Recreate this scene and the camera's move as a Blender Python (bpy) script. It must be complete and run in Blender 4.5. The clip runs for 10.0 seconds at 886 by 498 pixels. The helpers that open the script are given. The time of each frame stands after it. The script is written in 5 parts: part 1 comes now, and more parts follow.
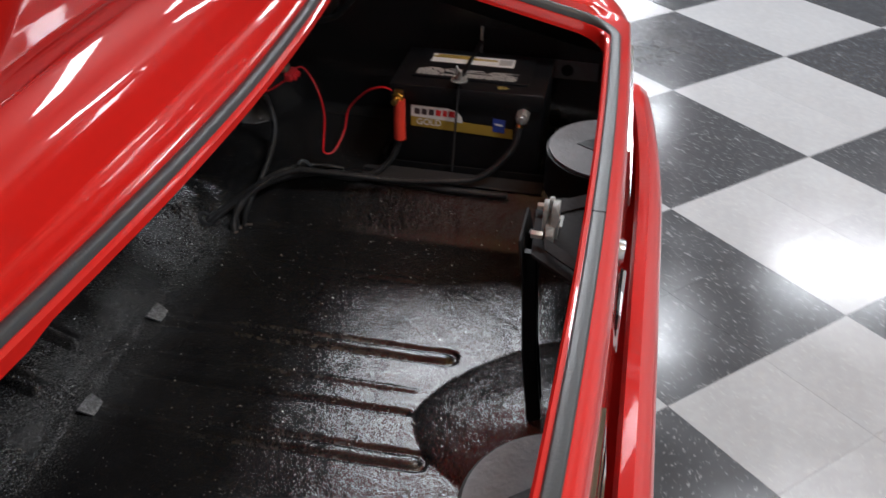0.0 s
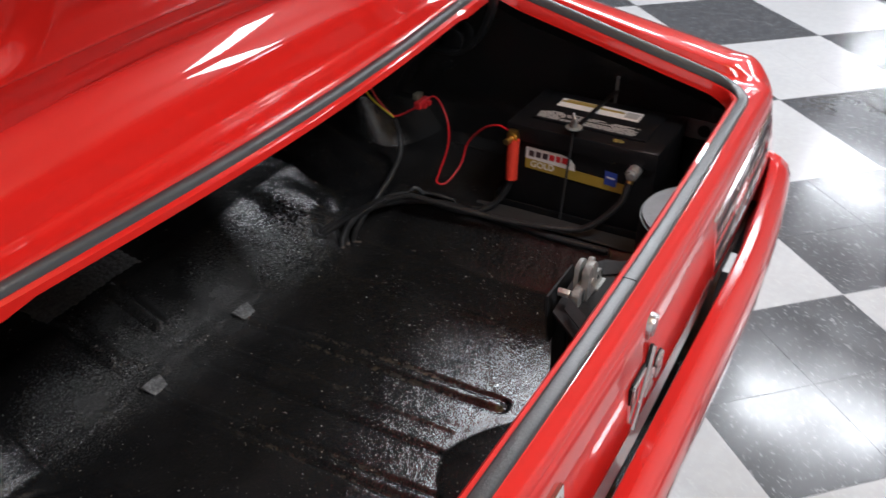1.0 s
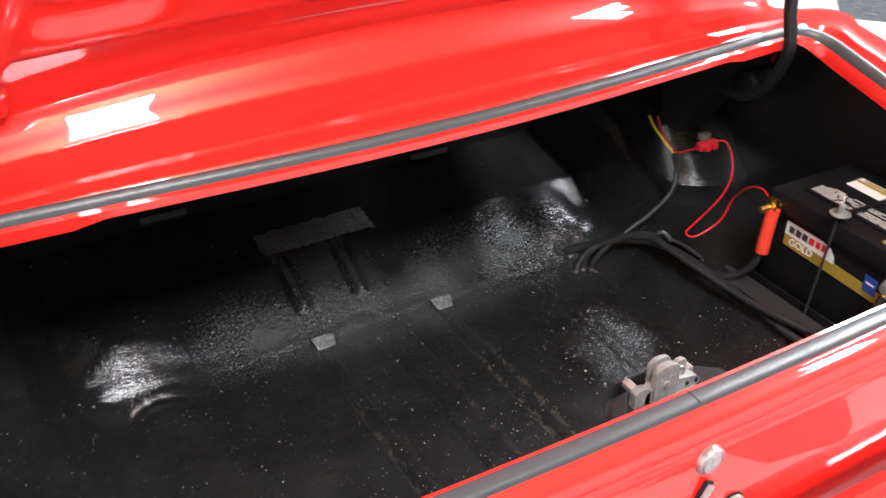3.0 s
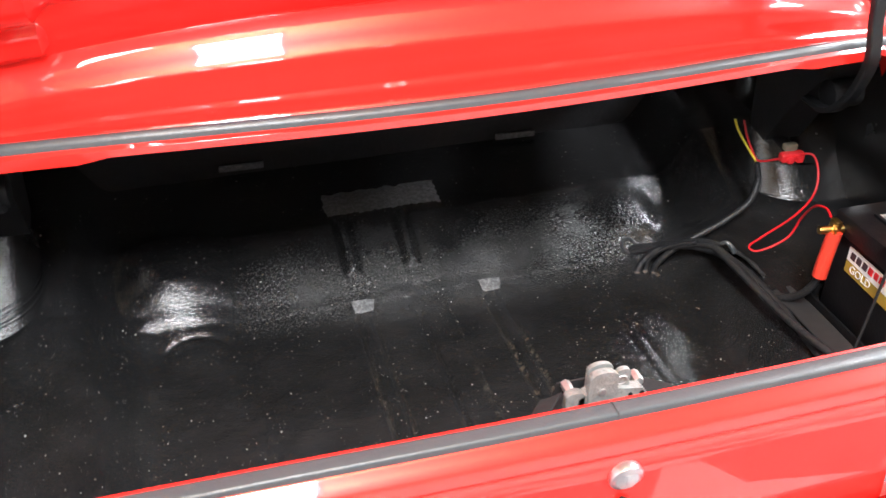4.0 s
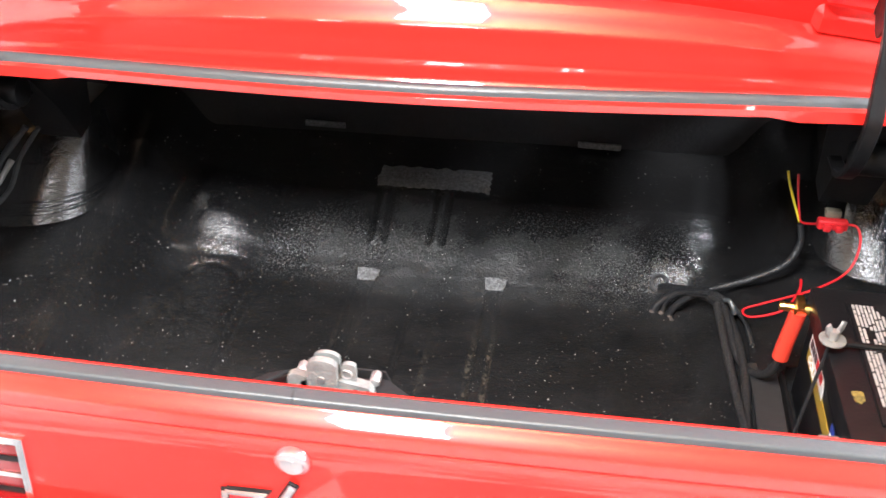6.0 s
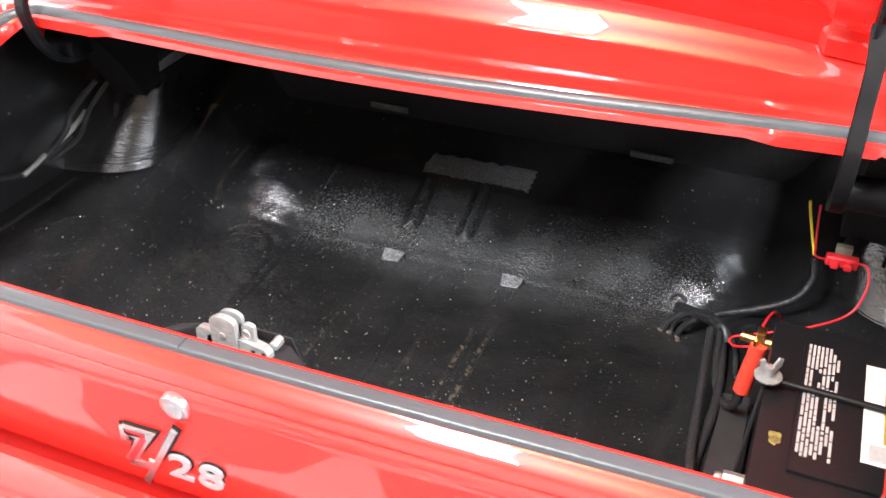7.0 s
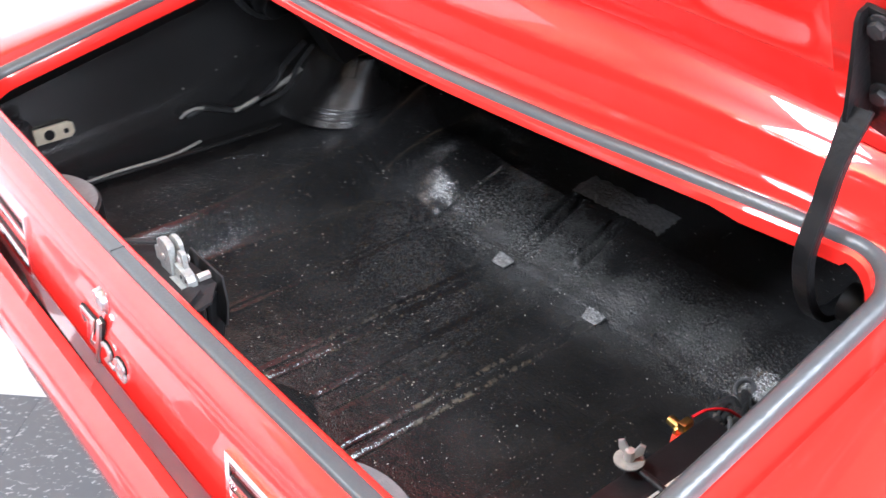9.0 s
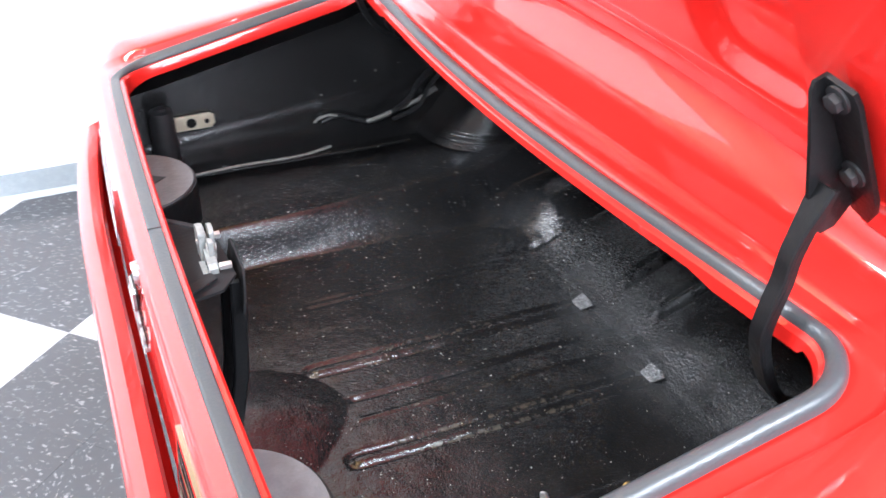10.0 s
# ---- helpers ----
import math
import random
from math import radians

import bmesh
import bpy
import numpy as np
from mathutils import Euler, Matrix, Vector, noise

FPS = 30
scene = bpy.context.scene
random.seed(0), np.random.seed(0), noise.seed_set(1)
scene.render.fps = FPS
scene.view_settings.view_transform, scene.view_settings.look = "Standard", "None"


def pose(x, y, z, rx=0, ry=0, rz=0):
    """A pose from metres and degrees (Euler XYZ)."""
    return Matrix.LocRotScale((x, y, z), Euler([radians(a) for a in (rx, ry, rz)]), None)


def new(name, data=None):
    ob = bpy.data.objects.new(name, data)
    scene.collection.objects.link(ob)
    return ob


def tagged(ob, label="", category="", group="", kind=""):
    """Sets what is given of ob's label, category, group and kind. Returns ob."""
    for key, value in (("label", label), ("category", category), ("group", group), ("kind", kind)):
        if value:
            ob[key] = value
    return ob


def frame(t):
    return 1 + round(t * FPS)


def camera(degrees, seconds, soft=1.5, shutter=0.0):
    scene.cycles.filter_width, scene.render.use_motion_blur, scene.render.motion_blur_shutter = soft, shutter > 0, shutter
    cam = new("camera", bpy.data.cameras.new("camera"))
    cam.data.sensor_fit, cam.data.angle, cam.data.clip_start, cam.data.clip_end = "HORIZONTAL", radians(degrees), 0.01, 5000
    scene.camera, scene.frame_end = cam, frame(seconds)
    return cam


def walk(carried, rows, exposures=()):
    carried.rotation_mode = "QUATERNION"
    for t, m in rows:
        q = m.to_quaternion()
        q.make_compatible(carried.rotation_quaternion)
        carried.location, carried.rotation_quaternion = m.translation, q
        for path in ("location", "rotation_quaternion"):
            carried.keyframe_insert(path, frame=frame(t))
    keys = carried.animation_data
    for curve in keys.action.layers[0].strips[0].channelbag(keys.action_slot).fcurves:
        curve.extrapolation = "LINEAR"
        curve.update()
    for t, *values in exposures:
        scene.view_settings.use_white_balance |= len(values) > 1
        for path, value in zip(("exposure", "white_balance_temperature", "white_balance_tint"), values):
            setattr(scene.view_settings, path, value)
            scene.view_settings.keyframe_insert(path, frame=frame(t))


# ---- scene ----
cam = camera(48.9, 10.0, shutter=0.5)
METRES, EYE, TILT, LEAN, TURN = 2.615, 1.446, -33.19, -0.77, -78.45
START_X, START_Y = -1.032, 0.001
ROWS = [
    (0.0, 0.0, 0.0, 0.0, -0.0, 0.0, 0.0),
    (0.5, 0.0519, 0.0028, 0.0035, 7.19, 1.0, -4.74),
    (1.0, 0.0943, 0.0161, 0.0107, 13.82, 0.92, -9.03),
    (1.5, 0.1287, 0.0373, 0.0237, 20.85, -0.39, -13.29),
    (2.0, 0.1617, 0.058, 0.0365, 28.28, -2.32, -17.6),
    (2.5, 0.1923, 0.0828, 0.052, 35.88, -4.82, -21.43),
    (3.0, 0.2162, 0.1145, 0.0716, 43.46, -7.94, -24.68),
    (4.5, 0.2901, 0.2151, 0.1369, 65.11, -19.69, -31.21),
    (5.0, 0.3044, 0.2569, 0.1647, 72.45, -23.66, -32.44),
    (5.5, 0.3221, 0.3064, 0.1974, 79.51, -27.46, -33.22),
    (7.0, 0.3331, 0.4437, 0.2895, 102.58, -40.39, -33.05),
    (7.5, 0.3266, 0.4858, 0.3169, 110.48, -44.62, -31.86),
    (8.0, 0.3055, 0.5271, 0.3427, 118.4, -48.84, -30.15),
    (8.5, 0.2809, 0.566, 0.3676, 126.36, -52.41, -27.86),
    (9.0, 0.2552, 0.6041, 0.3927, 134.83, -55.47, -24.95),
    (9.5, 0.2217, 0.6361, 0.4146, 142.88, -57.74, -21.65),
    (10.0, 0.1817, 0.663, 0.4332, 150.68, -59.7, -17.87),
]
STOPS = [(0.0, -0.95, 5950, 10), (0.5, -0.95, 5950, 10), (1.0, -0.7, 5950, 10), (2.0, 0.0, 5850, 10), (3.0, 0.6, 5950, 10), (4.5, 1.3, 6000, 10), (5.5, 1.4, 6000, 10), (7.0, 1.4, 5900, 10), (8.0, 1.25, 5700, 10), (10.0, 0.95, 5500, 10)]
walk(cam, [(t, pose(START_X, START_Y, EYE, TILT, LEAN, TURN) @ pose(METRES * x, METRES * y, METRES * z, 90 + pitch, roll, yaw)) for t, x, y, z, yaw, pitch, roll in ROWS], STOPS)

# ---------------------------------------------------------------- world and lamps
SUN = bpy.data.worlds.new("showroom_air")
scene.world = SUN
SUN.use_nodes = True
SUN.node_tree.nodes["Background"].inputs[0].default_value = (1.0, 0.97, 0.93, 1)
SUN.node_tree.nodes["Background"].inputs[1].default_value = 0.05
CEIL, LAMP_Z = 4.6, 3.266
PANEL_W, PANEL_D, PANEL_POWER, UP_POWER = 0.46, 1.16, 98.0, 150.0


# ---------------------------------------------------------------- materials
def material(name, base, rough=0.5, metal=0.0, coat=0.0, grain=0.0, grain_scale=60.0, blotch=0.0, blotch_scale=4.0,
             bump=0.0, bump_scale=80.0, rough_var=0.0, per_piece=0.0, second=None, spec=0.5):
    """Principled surface with fine grain, broad blotches, relief and uneven gloss."""
    m = bpy.data.materials.new(name)
    m.use_nodes = True
    nt = m.node_tree
    N, L = nt.nodes, nt.links
    p = N["Principled BSDF"]
    p.inputs["Roughness"].default_value = rough
    p.inputs["Metallic"].default_value = metal
    p.inputs["Coat Weight"].default_value = coat
    p.inputs["Coat Roughness"].default_value = 0.03
    p.inputs["Specular IOR Level"].default_value = spec
    tc = N.new("ShaderNodeTexCoord")
    colour = N.new("ShaderNodeMix")
    colour.data_type = "RGBA"
    other = second if second else tuple(min(1.0, c * 1.9 + 0.004) for c in base)
    colour.inputs["A"].default_value = (*base, 1)
    colour.inputs["B"].default_value = (*other, 1)
    total = None
    for amount, scale, detail in ((grain, grain_scale, 3.0), (blotch, blotch_scale, 5.0)):
        if amount <= 0:
            continue
        n = N.new("ShaderNodeTexNoise")
        n.inputs["Scale"].default_value, n.inputs["Detail"].default_value = scale, detail
        n.inputs["Roughness"].default_value = 0.65
        L.new(tc.outputs["Object"], n.inputs["Vector"])
        r = N.new("ShaderNodeMapRange")
        r.inputs["From Min"].default_value, r.inputs["From Max"].default_value = 0.42, 0.72
        r.inputs["To Max"].default_value = amount
        L.new(n.outputs["Fac"], r.inputs["Value"])
        if total is None:
            total = r.outputs["Result"]
        else:
            a = N.new("ShaderNodeMath")
            a.operation = "ADD"
            L.new(total, a.inputs[0])
            L.new(r.outputs["Result"], a.inputs[1])
            total = a.outputs[0]
    if per_piece > 0:
        info = N.new("ShaderNodeObjectInfo")
        geo = N.new("ShaderNodeNewGeometry")
        s = N.new("ShaderNodeMath")
        s.operation = "ADD"
        L.new(info.outputs["Random"], s.inputs[0])
        L.new(geo.outputs["Random Per Island"], s.inputs[1])
        a = N.new("ShaderNodeMath")
        a.operation = "MULTIPLY_ADD"
        a.inputs[1].default_value = per_piece
        L.new(s.outputs[0], a.inputs[0])
        if total is None:
            a.inputs[2].default_value = 0
        else:
            L.new(total, a.inputs[2])
        total = a.outputs[0]
    if total is not None:
        L.new(total, colour.inputs["Factor"])
    else:
        colour.inputs["Factor"].default_value = 0
    L.new(colour.outputs["Result"], p.inputs["Base Color"])
    if rough_var > 0:
        n = N.new("ShaderNodeTexNoise")
        n.inputs["Scale"].default_value, n.inputs["Detail"].default_value = 7.0, 6.0
        L.new(tc.outputs["Object"], n.inputs["Vector"])
        r = N.new("ShaderNodeMapRange")
        r.inputs["From Min"].default_value, r.inputs["From Max"].default_value = 0.35, 0.7
        r.inputs["To Min"].default_value, r.inputs["To Max"].default_value = rough - rough_var, rough + rough_var
        L.new(n.outputs["Fac"], r.inputs["Value"])
        L.new(r.outputs["Result"], p.inputs["Roughness"])
    if bump > 0:
        n = N.new("ShaderNodeTexNoise")
        n.inputs["Scale"].default_value, n.inputs["Detail"].default_value = bump_scale, 4.0
        L.new(tc.outputs["Object"], n.inputs["Vector"])
        b = N.new("ShaderNodeBump")
        b.inputs["Strength"].default_value, b.inputs["Distance"].default_value = bump, 0.004
        L.new(n.outputs["Fac"], b.inputs["Height"])
        L.new(b.outputs["Normal"], p.inputs["Normal"])
    return m


RED = material("red_paint", (0.66, 0.018, 0.012), 0.34, coat=1.0, blotch=0.06, second=(0.60, 0.016, 0.011), spec=0.2)
RED.node_tree.nodes["Principled BSDF"].inputs["Coat IOR"].default_value = 1.62
UNDERCOAT = material("black_undercoat", (0.0150, 0.0148, 0.0152), 0.21, blotch=0.35, blotch_scale=9, bump=0.11, bump_scale=360,
                     rough_var=0.07, grain=0.10, grain_scale=140, second=(0.022, 0.021, 0.020), spec=0.75)
FLOORCOAT = material("dusty_undercoat", (0.0105, 0.0102, 0.0105), 0.205, blotch=0.5, blotch_scale=11, bump=0.17, bump_scale=420,
                     rough_var=0.06, grain=0.25, grain_scale=140, second=(0.0290, 0.0282, 0.0287), spec=0.8)


def dusted(m, scale, limit, colour):
    """Adds small pale specks of dust and chips to a material."""
    nt = m.node_tree
    N, L = nt.nodes, nt.links
    p = N["Principled BSDF"]
    was = p.inputs["Base Color"].links[0].from_socket
    tc = N.new("ShaderNodeTexCoord")
    vo = N.new("ShaderNodeTexVoronoi")
    vo.inputs["Scale"].default_value = scale
    L.new(tc.outputs["Object"], vo.inputs["Vector"])
    size = N.new("ShaderNodeSeparateColor")
    L.new(vo.outputs["Color"], size.inputs["Color"])
    few = N.new("ShaderNodeMapRange")
    few.inputs["From Min"].default_value, few.inputs["From Max"].default_value, few.inputs["To Max"].default_value = 0.55, 1.0, limit
    L.new(size.outputs["Red"], few.inputs["Value"])
    less = N.new("ShaderNodeMath")
    less.operation = "LESS_THAN"
    L.new(vo.outputs["Distance"], less.inputs[0])
    L.new(few.outputs["Result"], less.inputs[1])
    mix = N.new("ShaderNodeMix")
    mix.data_type = "RGBA"
    L.new(less.outputs[0], mix.inputs["Factor"])
    L.new(was, mix.inputs["A"])
    mix.inputs["B"].default_value = (*colour, 1)
    L.new(mix.outputs["Result"], p.inputs["Base Color"])


def sandy(m):
    """A gritty, dusty belt of old sealer along the foot of the ramp."""
    nt = m.node_tree
    N, L = nt.nodes, nt.links
    p = N["Principled BSDF"]
    was = p.inputs["Base Color"].links[0].from_socket
    rough = p.inputs["Roughness"].links[0].from_socket
    tc = N.new("ShaderNodeTexCoord")
    xyz = N.new("ShaderNodeSeparateXYZ")
    L.new(tc.outputs["Object"], xyz.inputs["Vector"])

    def sums(op, a, b):
        n = N.new("ShaderNodeMath")
        n.operation = op
        n.use_clamp = op == "MULTIPLY"
        for k, v in enumerate((a, b)):
            if isinstance(v, (int, float)):
                n.inputs[k].default_value = v
            else:
                L.new(v, n.inputs[k])
        return n.outputs[0]

    def ramp(v, a, b, lo=0.0, hi=1.0):
        r = N.new("ShaderNodeMapRange")
        r.interpolation_type = "SMOOTHSTEP"
        for key, val in (("From Min", a), ("From Max", b), ("To Min", lo), ("To Max", hi)):
            r.inputs[key].default_value = val
        L.new(v, r.inputs["Value"])
        return r.outputs["Result"]

    def cloud(scale, detail, a, b):
        n = N.new("ShaderNodeTexNoise")
        n.inputs["Scale"].default_value, n.inputs["Detail"].default_value, n.inputs["Roughness"].default_value = scale, detail, 0.7
        L.new(tc.outputs["Object"], n.inputs["Vector"])
        return ramp(n.outputs["Fac"], a, b)

    belt = sums("MULTIPLY", ramp(xyz.outputs["Y"], 0.64, 0.70), ramp(xyz.outputs["Y"], 0.88, 0.76))
    wide = sums("MULTIPLY", ramp(xyz.outputs["X"], -0.34, -0.20), ramp(xyz.outputs["X"], 0.48, 0.32))
    mask = sums("MULTIPLY", sums("MULTIPLY", belt, wide), cloud(9.0, 2.0, 0.24, 0.70))
    grit = sums("MULTIPLY", mask, cloud(300.0, 3.0, 0.50, 0.66))
    mix = N.new("ShaderNodeMix")
    mix.data_type = "RGBA"
    L.new(grit, mix.inputs["Factor"])
    L.new(was, mix.inputs["A"])
    mix.inputs["B"].default_value = (0.12, 0.118, 0.114, 1)
    L.new(mix.outputs["Result"], p.inputs["Base Color"])
    L.new(sums("ADD", rough, sums("MULTIPLY", mask, 0.05)), p.inputs["Roughness"])
    # soft grey further along the ramp: dust, with its broad sheen painted in
    was = p.inputs["Base Color"].links[0].from_socket
    dusty_sheen = sums("MULTIPLY", sums("MULTIPLY", ramp(xyz.outputs["Y"], 0.60, 0.70), ramp(xyz.outputs["Y"], 0.90, 0.78)), sums("MULTIPLY", sums("MULTIPLY", ramp(xyz.outputs["X"], -0.30, -0.05), ramp(xyz.outputs["X"], 0.52, 0.40)), cloud(7.0, 2.0, 0.22, 0.78)))
    mix = N.new("ShaderNodeMix")
    mix.data_type = "RGBA"
    L.new(dusty_sheen, mix.inputs["Factor"])
    L.new(was, mix.inputs["A"])
    mix.inputs["B"].default_value = (0.046, 0.046, 0.046, 1)
    L.new(mix.outputs["Result"], p.inputs["Base Color"])
    # brown dust caught on the two long beads
    was = p.inputs["Base Color"].links[0].from_socket
    strips = None
    for at in (0.098, 0.126, 0.030, -0.094, -0.122):
        off = N.new("ShaderNodeMath")
        off.operation = "ABSOLUTE"
        L.new(sums("SUBTRACT", xyz.outputs["X"], at), off.inputs[0])
        one = ramp(off.outputs[0], 0.0075, 0.0025, 0.0, 1.0 if at > 0.09 else 0.45)
        strips = one if strips is None else sums("ADD", strips, one)
    strips = sums("MULTIPLY", sums("MULTIPLY", strips, ramp(xyz.outputs["Y"], 0.62, 0.50)), sums("MULTIPLY", ramp(xyz.outputs["Y"], 0.24, 0.34), cloud(70.0, 5.0, 0.40, 0.66)))
    mix = N.new("ShaderNodeMix")
    mix.data_type = "RGBA"
    L.new(strips, mix.inputs["Factor"])
    L.new(was, mix.inputs["A"])
    mix.inputs["B"].default_value = (0.058, 0.051, 0.041, 1)
    L.new(mix.outputs["Result"], p.inputs["Base Color"])
    lumps = N.new("ShaderNodeTexNoise")
    lumps.inputs["Scale"].default_value, lumps.inputs["Detail"].default_value = 210.0, 3.0
    L.new(tc.outputs["Object"], lumps.inputs["Vector"])
    b = N.new("ShaderNodeBump")
    b.inputs["Distance"].default_value = 0.0036
    L.new(sums("MULTIPLY", mask, 0.9), b.inputs["Strength"])
    L.new(lumps.outputs["Fac"], b.inputs["Height"])
    L.new(p.inputs["Normal"].links[0].from_socket, b.inputs["Normal"])
    L.new(b.outputs["Normal"], p.inputs["Normal"])


def lumpy(m, scale, strength, distance=0.004):
    """Adds the soft lumps of a thick brushed coat to a material's relief."""
    N, L = m.node_tree.nodes, m.node_tree.links
    p = N["Principled BSDF"]
    tc = N.new("ShaderNodeTexCoord")
    n = N.new("ShaderNodeTexNoise")
    n.inputs["Scale"].default_value, n.inputs["Detail"].default_value, n.inputs["Distortion"].default_value = scale, 1.5, 0.6
    L.new(tc.outputs["Object"], n.inputs["Vector"])
    b = N.new("ShaderNodeBump")
    b.inputs["Strength"].default_value, b.inputs["Distance"].default_value = strength, distance
    L.new(n.outputs["Fac"], b.inputs["Height"])
    L.new(p.inputs["Normal"].links[0].from_socket, b.inputs["Normal"])
    L.new(b.outputs["Normal"], p.inputs["Normal"])


lumpy(FLOORCOAT, 90.0, 0.15)
lumpy(FLOORCOAT, 34.0, 0.07, 0.008)
lumpy(UNDERCOAT, 90.0, 0.16)
lumpy(FLOORCOAT, 230.0, 0.19)
lumpy(UNDERCOAT, 230.0, 0.13)
sandy(FLOORCOAT)
dusted(UNDERCOAT, 45.0, 0.10, (0.16, 0.155, 0.145))
dusted(FLOORCOAT, 56.0, 0.085, (0.24, 0.235, 0.22))
dusted(FLOORCOAT, 90.0, 0.14, (0.12, 0.115, 0.105))
dusted(FLOORCOAT, 145.0, 0.165, (0.09, 0.087, 0.08))
BLACK = material("satin_black", (0.0085, 0.0085, 0.0090), 0.40, second=(0.012, 0.012, 0.0125), blotch=0.3, bump=0.15, bump_scale=160, rough_var=0.08, spec=0.2)
DULL = material("dull_black", (0.0140, 0.0137, 0.0144), 0.7, blotch=0.3, grain=0.2, bump=0.2, bump_scale=160, spec=0.15)
RUBBER = material("grey_rubber", (0.050, 0.056, 0.060), 0.33, grain=0.05, grain_scale=200, blotch=0.08, bump=0.15, bump_scale=300)
DARK_RUBBER = material("dark_rubber", (0.02, 0.02, 0.021), 0.55, grain=0.3, blotch=0.3, bump=0.2)
CABLE = material("black_cable_sleeve", (0.020, 0.020, 0.021), 0.42, grain=0.5, grain_scale=120, bump=0.5, bump_scale=220)
RED_WIRE = material("red_wire_insulation", (0.62, 0.012, 0.02), 0.35, grain=0.1)
YELLOW_WIRE = material("yellow_wire_insulation", (0.75, 0.6, 0.02), 0.4, grain=0.1)
RED_PLASTIC = material("red_plastic", (0.58, 0.02, 0.025), 0.4, grain=0.15, bump=0.05)
ORANGE_SLEEVE = material("red_orange_sleeve", (0.75, 0.055, 0.03), 0.4, grain=0.12, bump=0.05)
BRASS = material("brass", (0.72, 0.50, 0.16), 0.3, metal=1.0, grain=0.2, bump=0.05)
CHROME = material("chrome", (0.82, 0.82, 0.83), 0.10, metal=1.0, grain=0.05)
DULL_CHROME = material("worn_chrome", (0.50, 0.50, 0.51), 0.30, metal=0.9, grain=0.2, grain_scale=200, second=(0.3, 0.3, 0.31))
# chrome of the emblem figures, its bright highlight put into a flat pale grey
PALE_CHROME = material("pale_chrome", (0.34, 0.34, 0.345), 0.28, metal=0.3, grain=0.1, second=(0.26, 0.26, 0.26))
ZINC = material("zinc_plating", (0.50, 0.50, 0.49), 0.42, metal=0.75, blotch=0.3, blotch_scale=40, bump=0.2, bump_scale=200, second=(0.42, 0.42, 0.40))
CAST = material("cast_aluminium", (0.25, 0.263, 0.252), 0.38, metal=0.15, blotch=0.55, blotch_scale=70, bump=0.4, bump_scale=240, second=(0.12, 0.12, 0.117))
GREY_PAINT = material("grey_primer", (0.105, 0.106, 0.112), 0.5, grain=0.3, blotch=0.3, bump=0.3, bump_scale=180)
PRIMER_PATCH = material("rough_grey_sealer", (0.06, 0.06, 0.062), 0.7, grain=0.7, grain_scale=160, bump=1.0, bump_scale=170, second=(0.16, 0.16, 0.165))
BARE = material("bare_steel_tab", (0.13, 0.13, 0.13), 0.36, metal=0.4, grain=0.9, grain_scale=160, bump=0.7, bump_scale=180, second=(0.36, 0.36, 0.36))
SMOKED = material("smoky_plastic", (0.16, 0.145, 0.11), 0.25, grain=0.2)
CREAM = material("yellow_zinc", (0.62, 0.56, 0.42), 0.4, metal=0.4, blotch=0.3, blotch_scale=40, bump=0.1)
BATTERY_CASE = material("battery_case", (0.008, 0.008, 0.009), 0.38, grain=0.2, bump=0.1, bump_scale=260, spec=0.3)
WHITE_PRINT = material("white_print", (0.78, 0.78, 0.76), 0.45, grain=0.1, second=(0.6, 0.6, 0.58))
TEXT_PRINT = material("grey_print", (0.42, 0.42, 0.41), 0.5, grain=0.4, grain_scale=300, second=(0.20, 0.20, 0.20))
GOLD_PRINT = material("gold_print", (0.36, 0.25, 0.035), 0.4, grain=0.1)
DARK_PRINT = material("dark_print", (0.05, 0.03, 0.035), 0.5, grain=0.1)
BLUE_PRINT = material("blue_print", (0.03, 0.06, 0.32), 0.4, grain=0.1)
OXIDE = material("yellow_oxide_stain", (0.26, 0.21, 0.05), 0.7, grain=0.9, grain_scale=160, bump=0.5, second=(0.03, 0.027, 0.018))
LENS = material("red_lamp_lens", (0.16, 0.004, 0.006), 0.12, coat=1.0, grain=0.1, bump=0.1, bump_scale=300)
WHITE_LENS = material("clear_lamp_lens", (0.55, 0.55, 0.56), 0.12, coat=1.0, grain=0.1)
WALL = material("white_wall_paint", (0.82, 0.82, 0.81), 0.6, blotch=0.15, grain=0.1, bump=0.05, second=(0.76, 0.76, 0.75))
# wall colour darkened to stand for the dim far side of the hall
DIM_WALL = material("dimmed_wall", (0.22, 0.22, 0.22), 0.6, blotch=0.15, grain=0.1, bump=0.05, second=(0.19, 0.19, 0.19))
CEILING = material("ceiling_board", (0.46, 0.36, 0.23), 0.8, grain=0.2, blotch=0.15, bump=0.2, second=(0.40, 0.31, 0.20))
BASE = material("grey_cove_base", (0.30, 0.34, 0.36), 0.4, grain=0.15, blotch=0.2, bump=0.03)
TYRE = material("tyre_rubber", (0.02, 0.02, 0.02), 0.75, grain=0.3, bump=0.3)
TRIM = material("white_trim", (0.7, 0.7, 0.7), 0.5, grain=0.1)


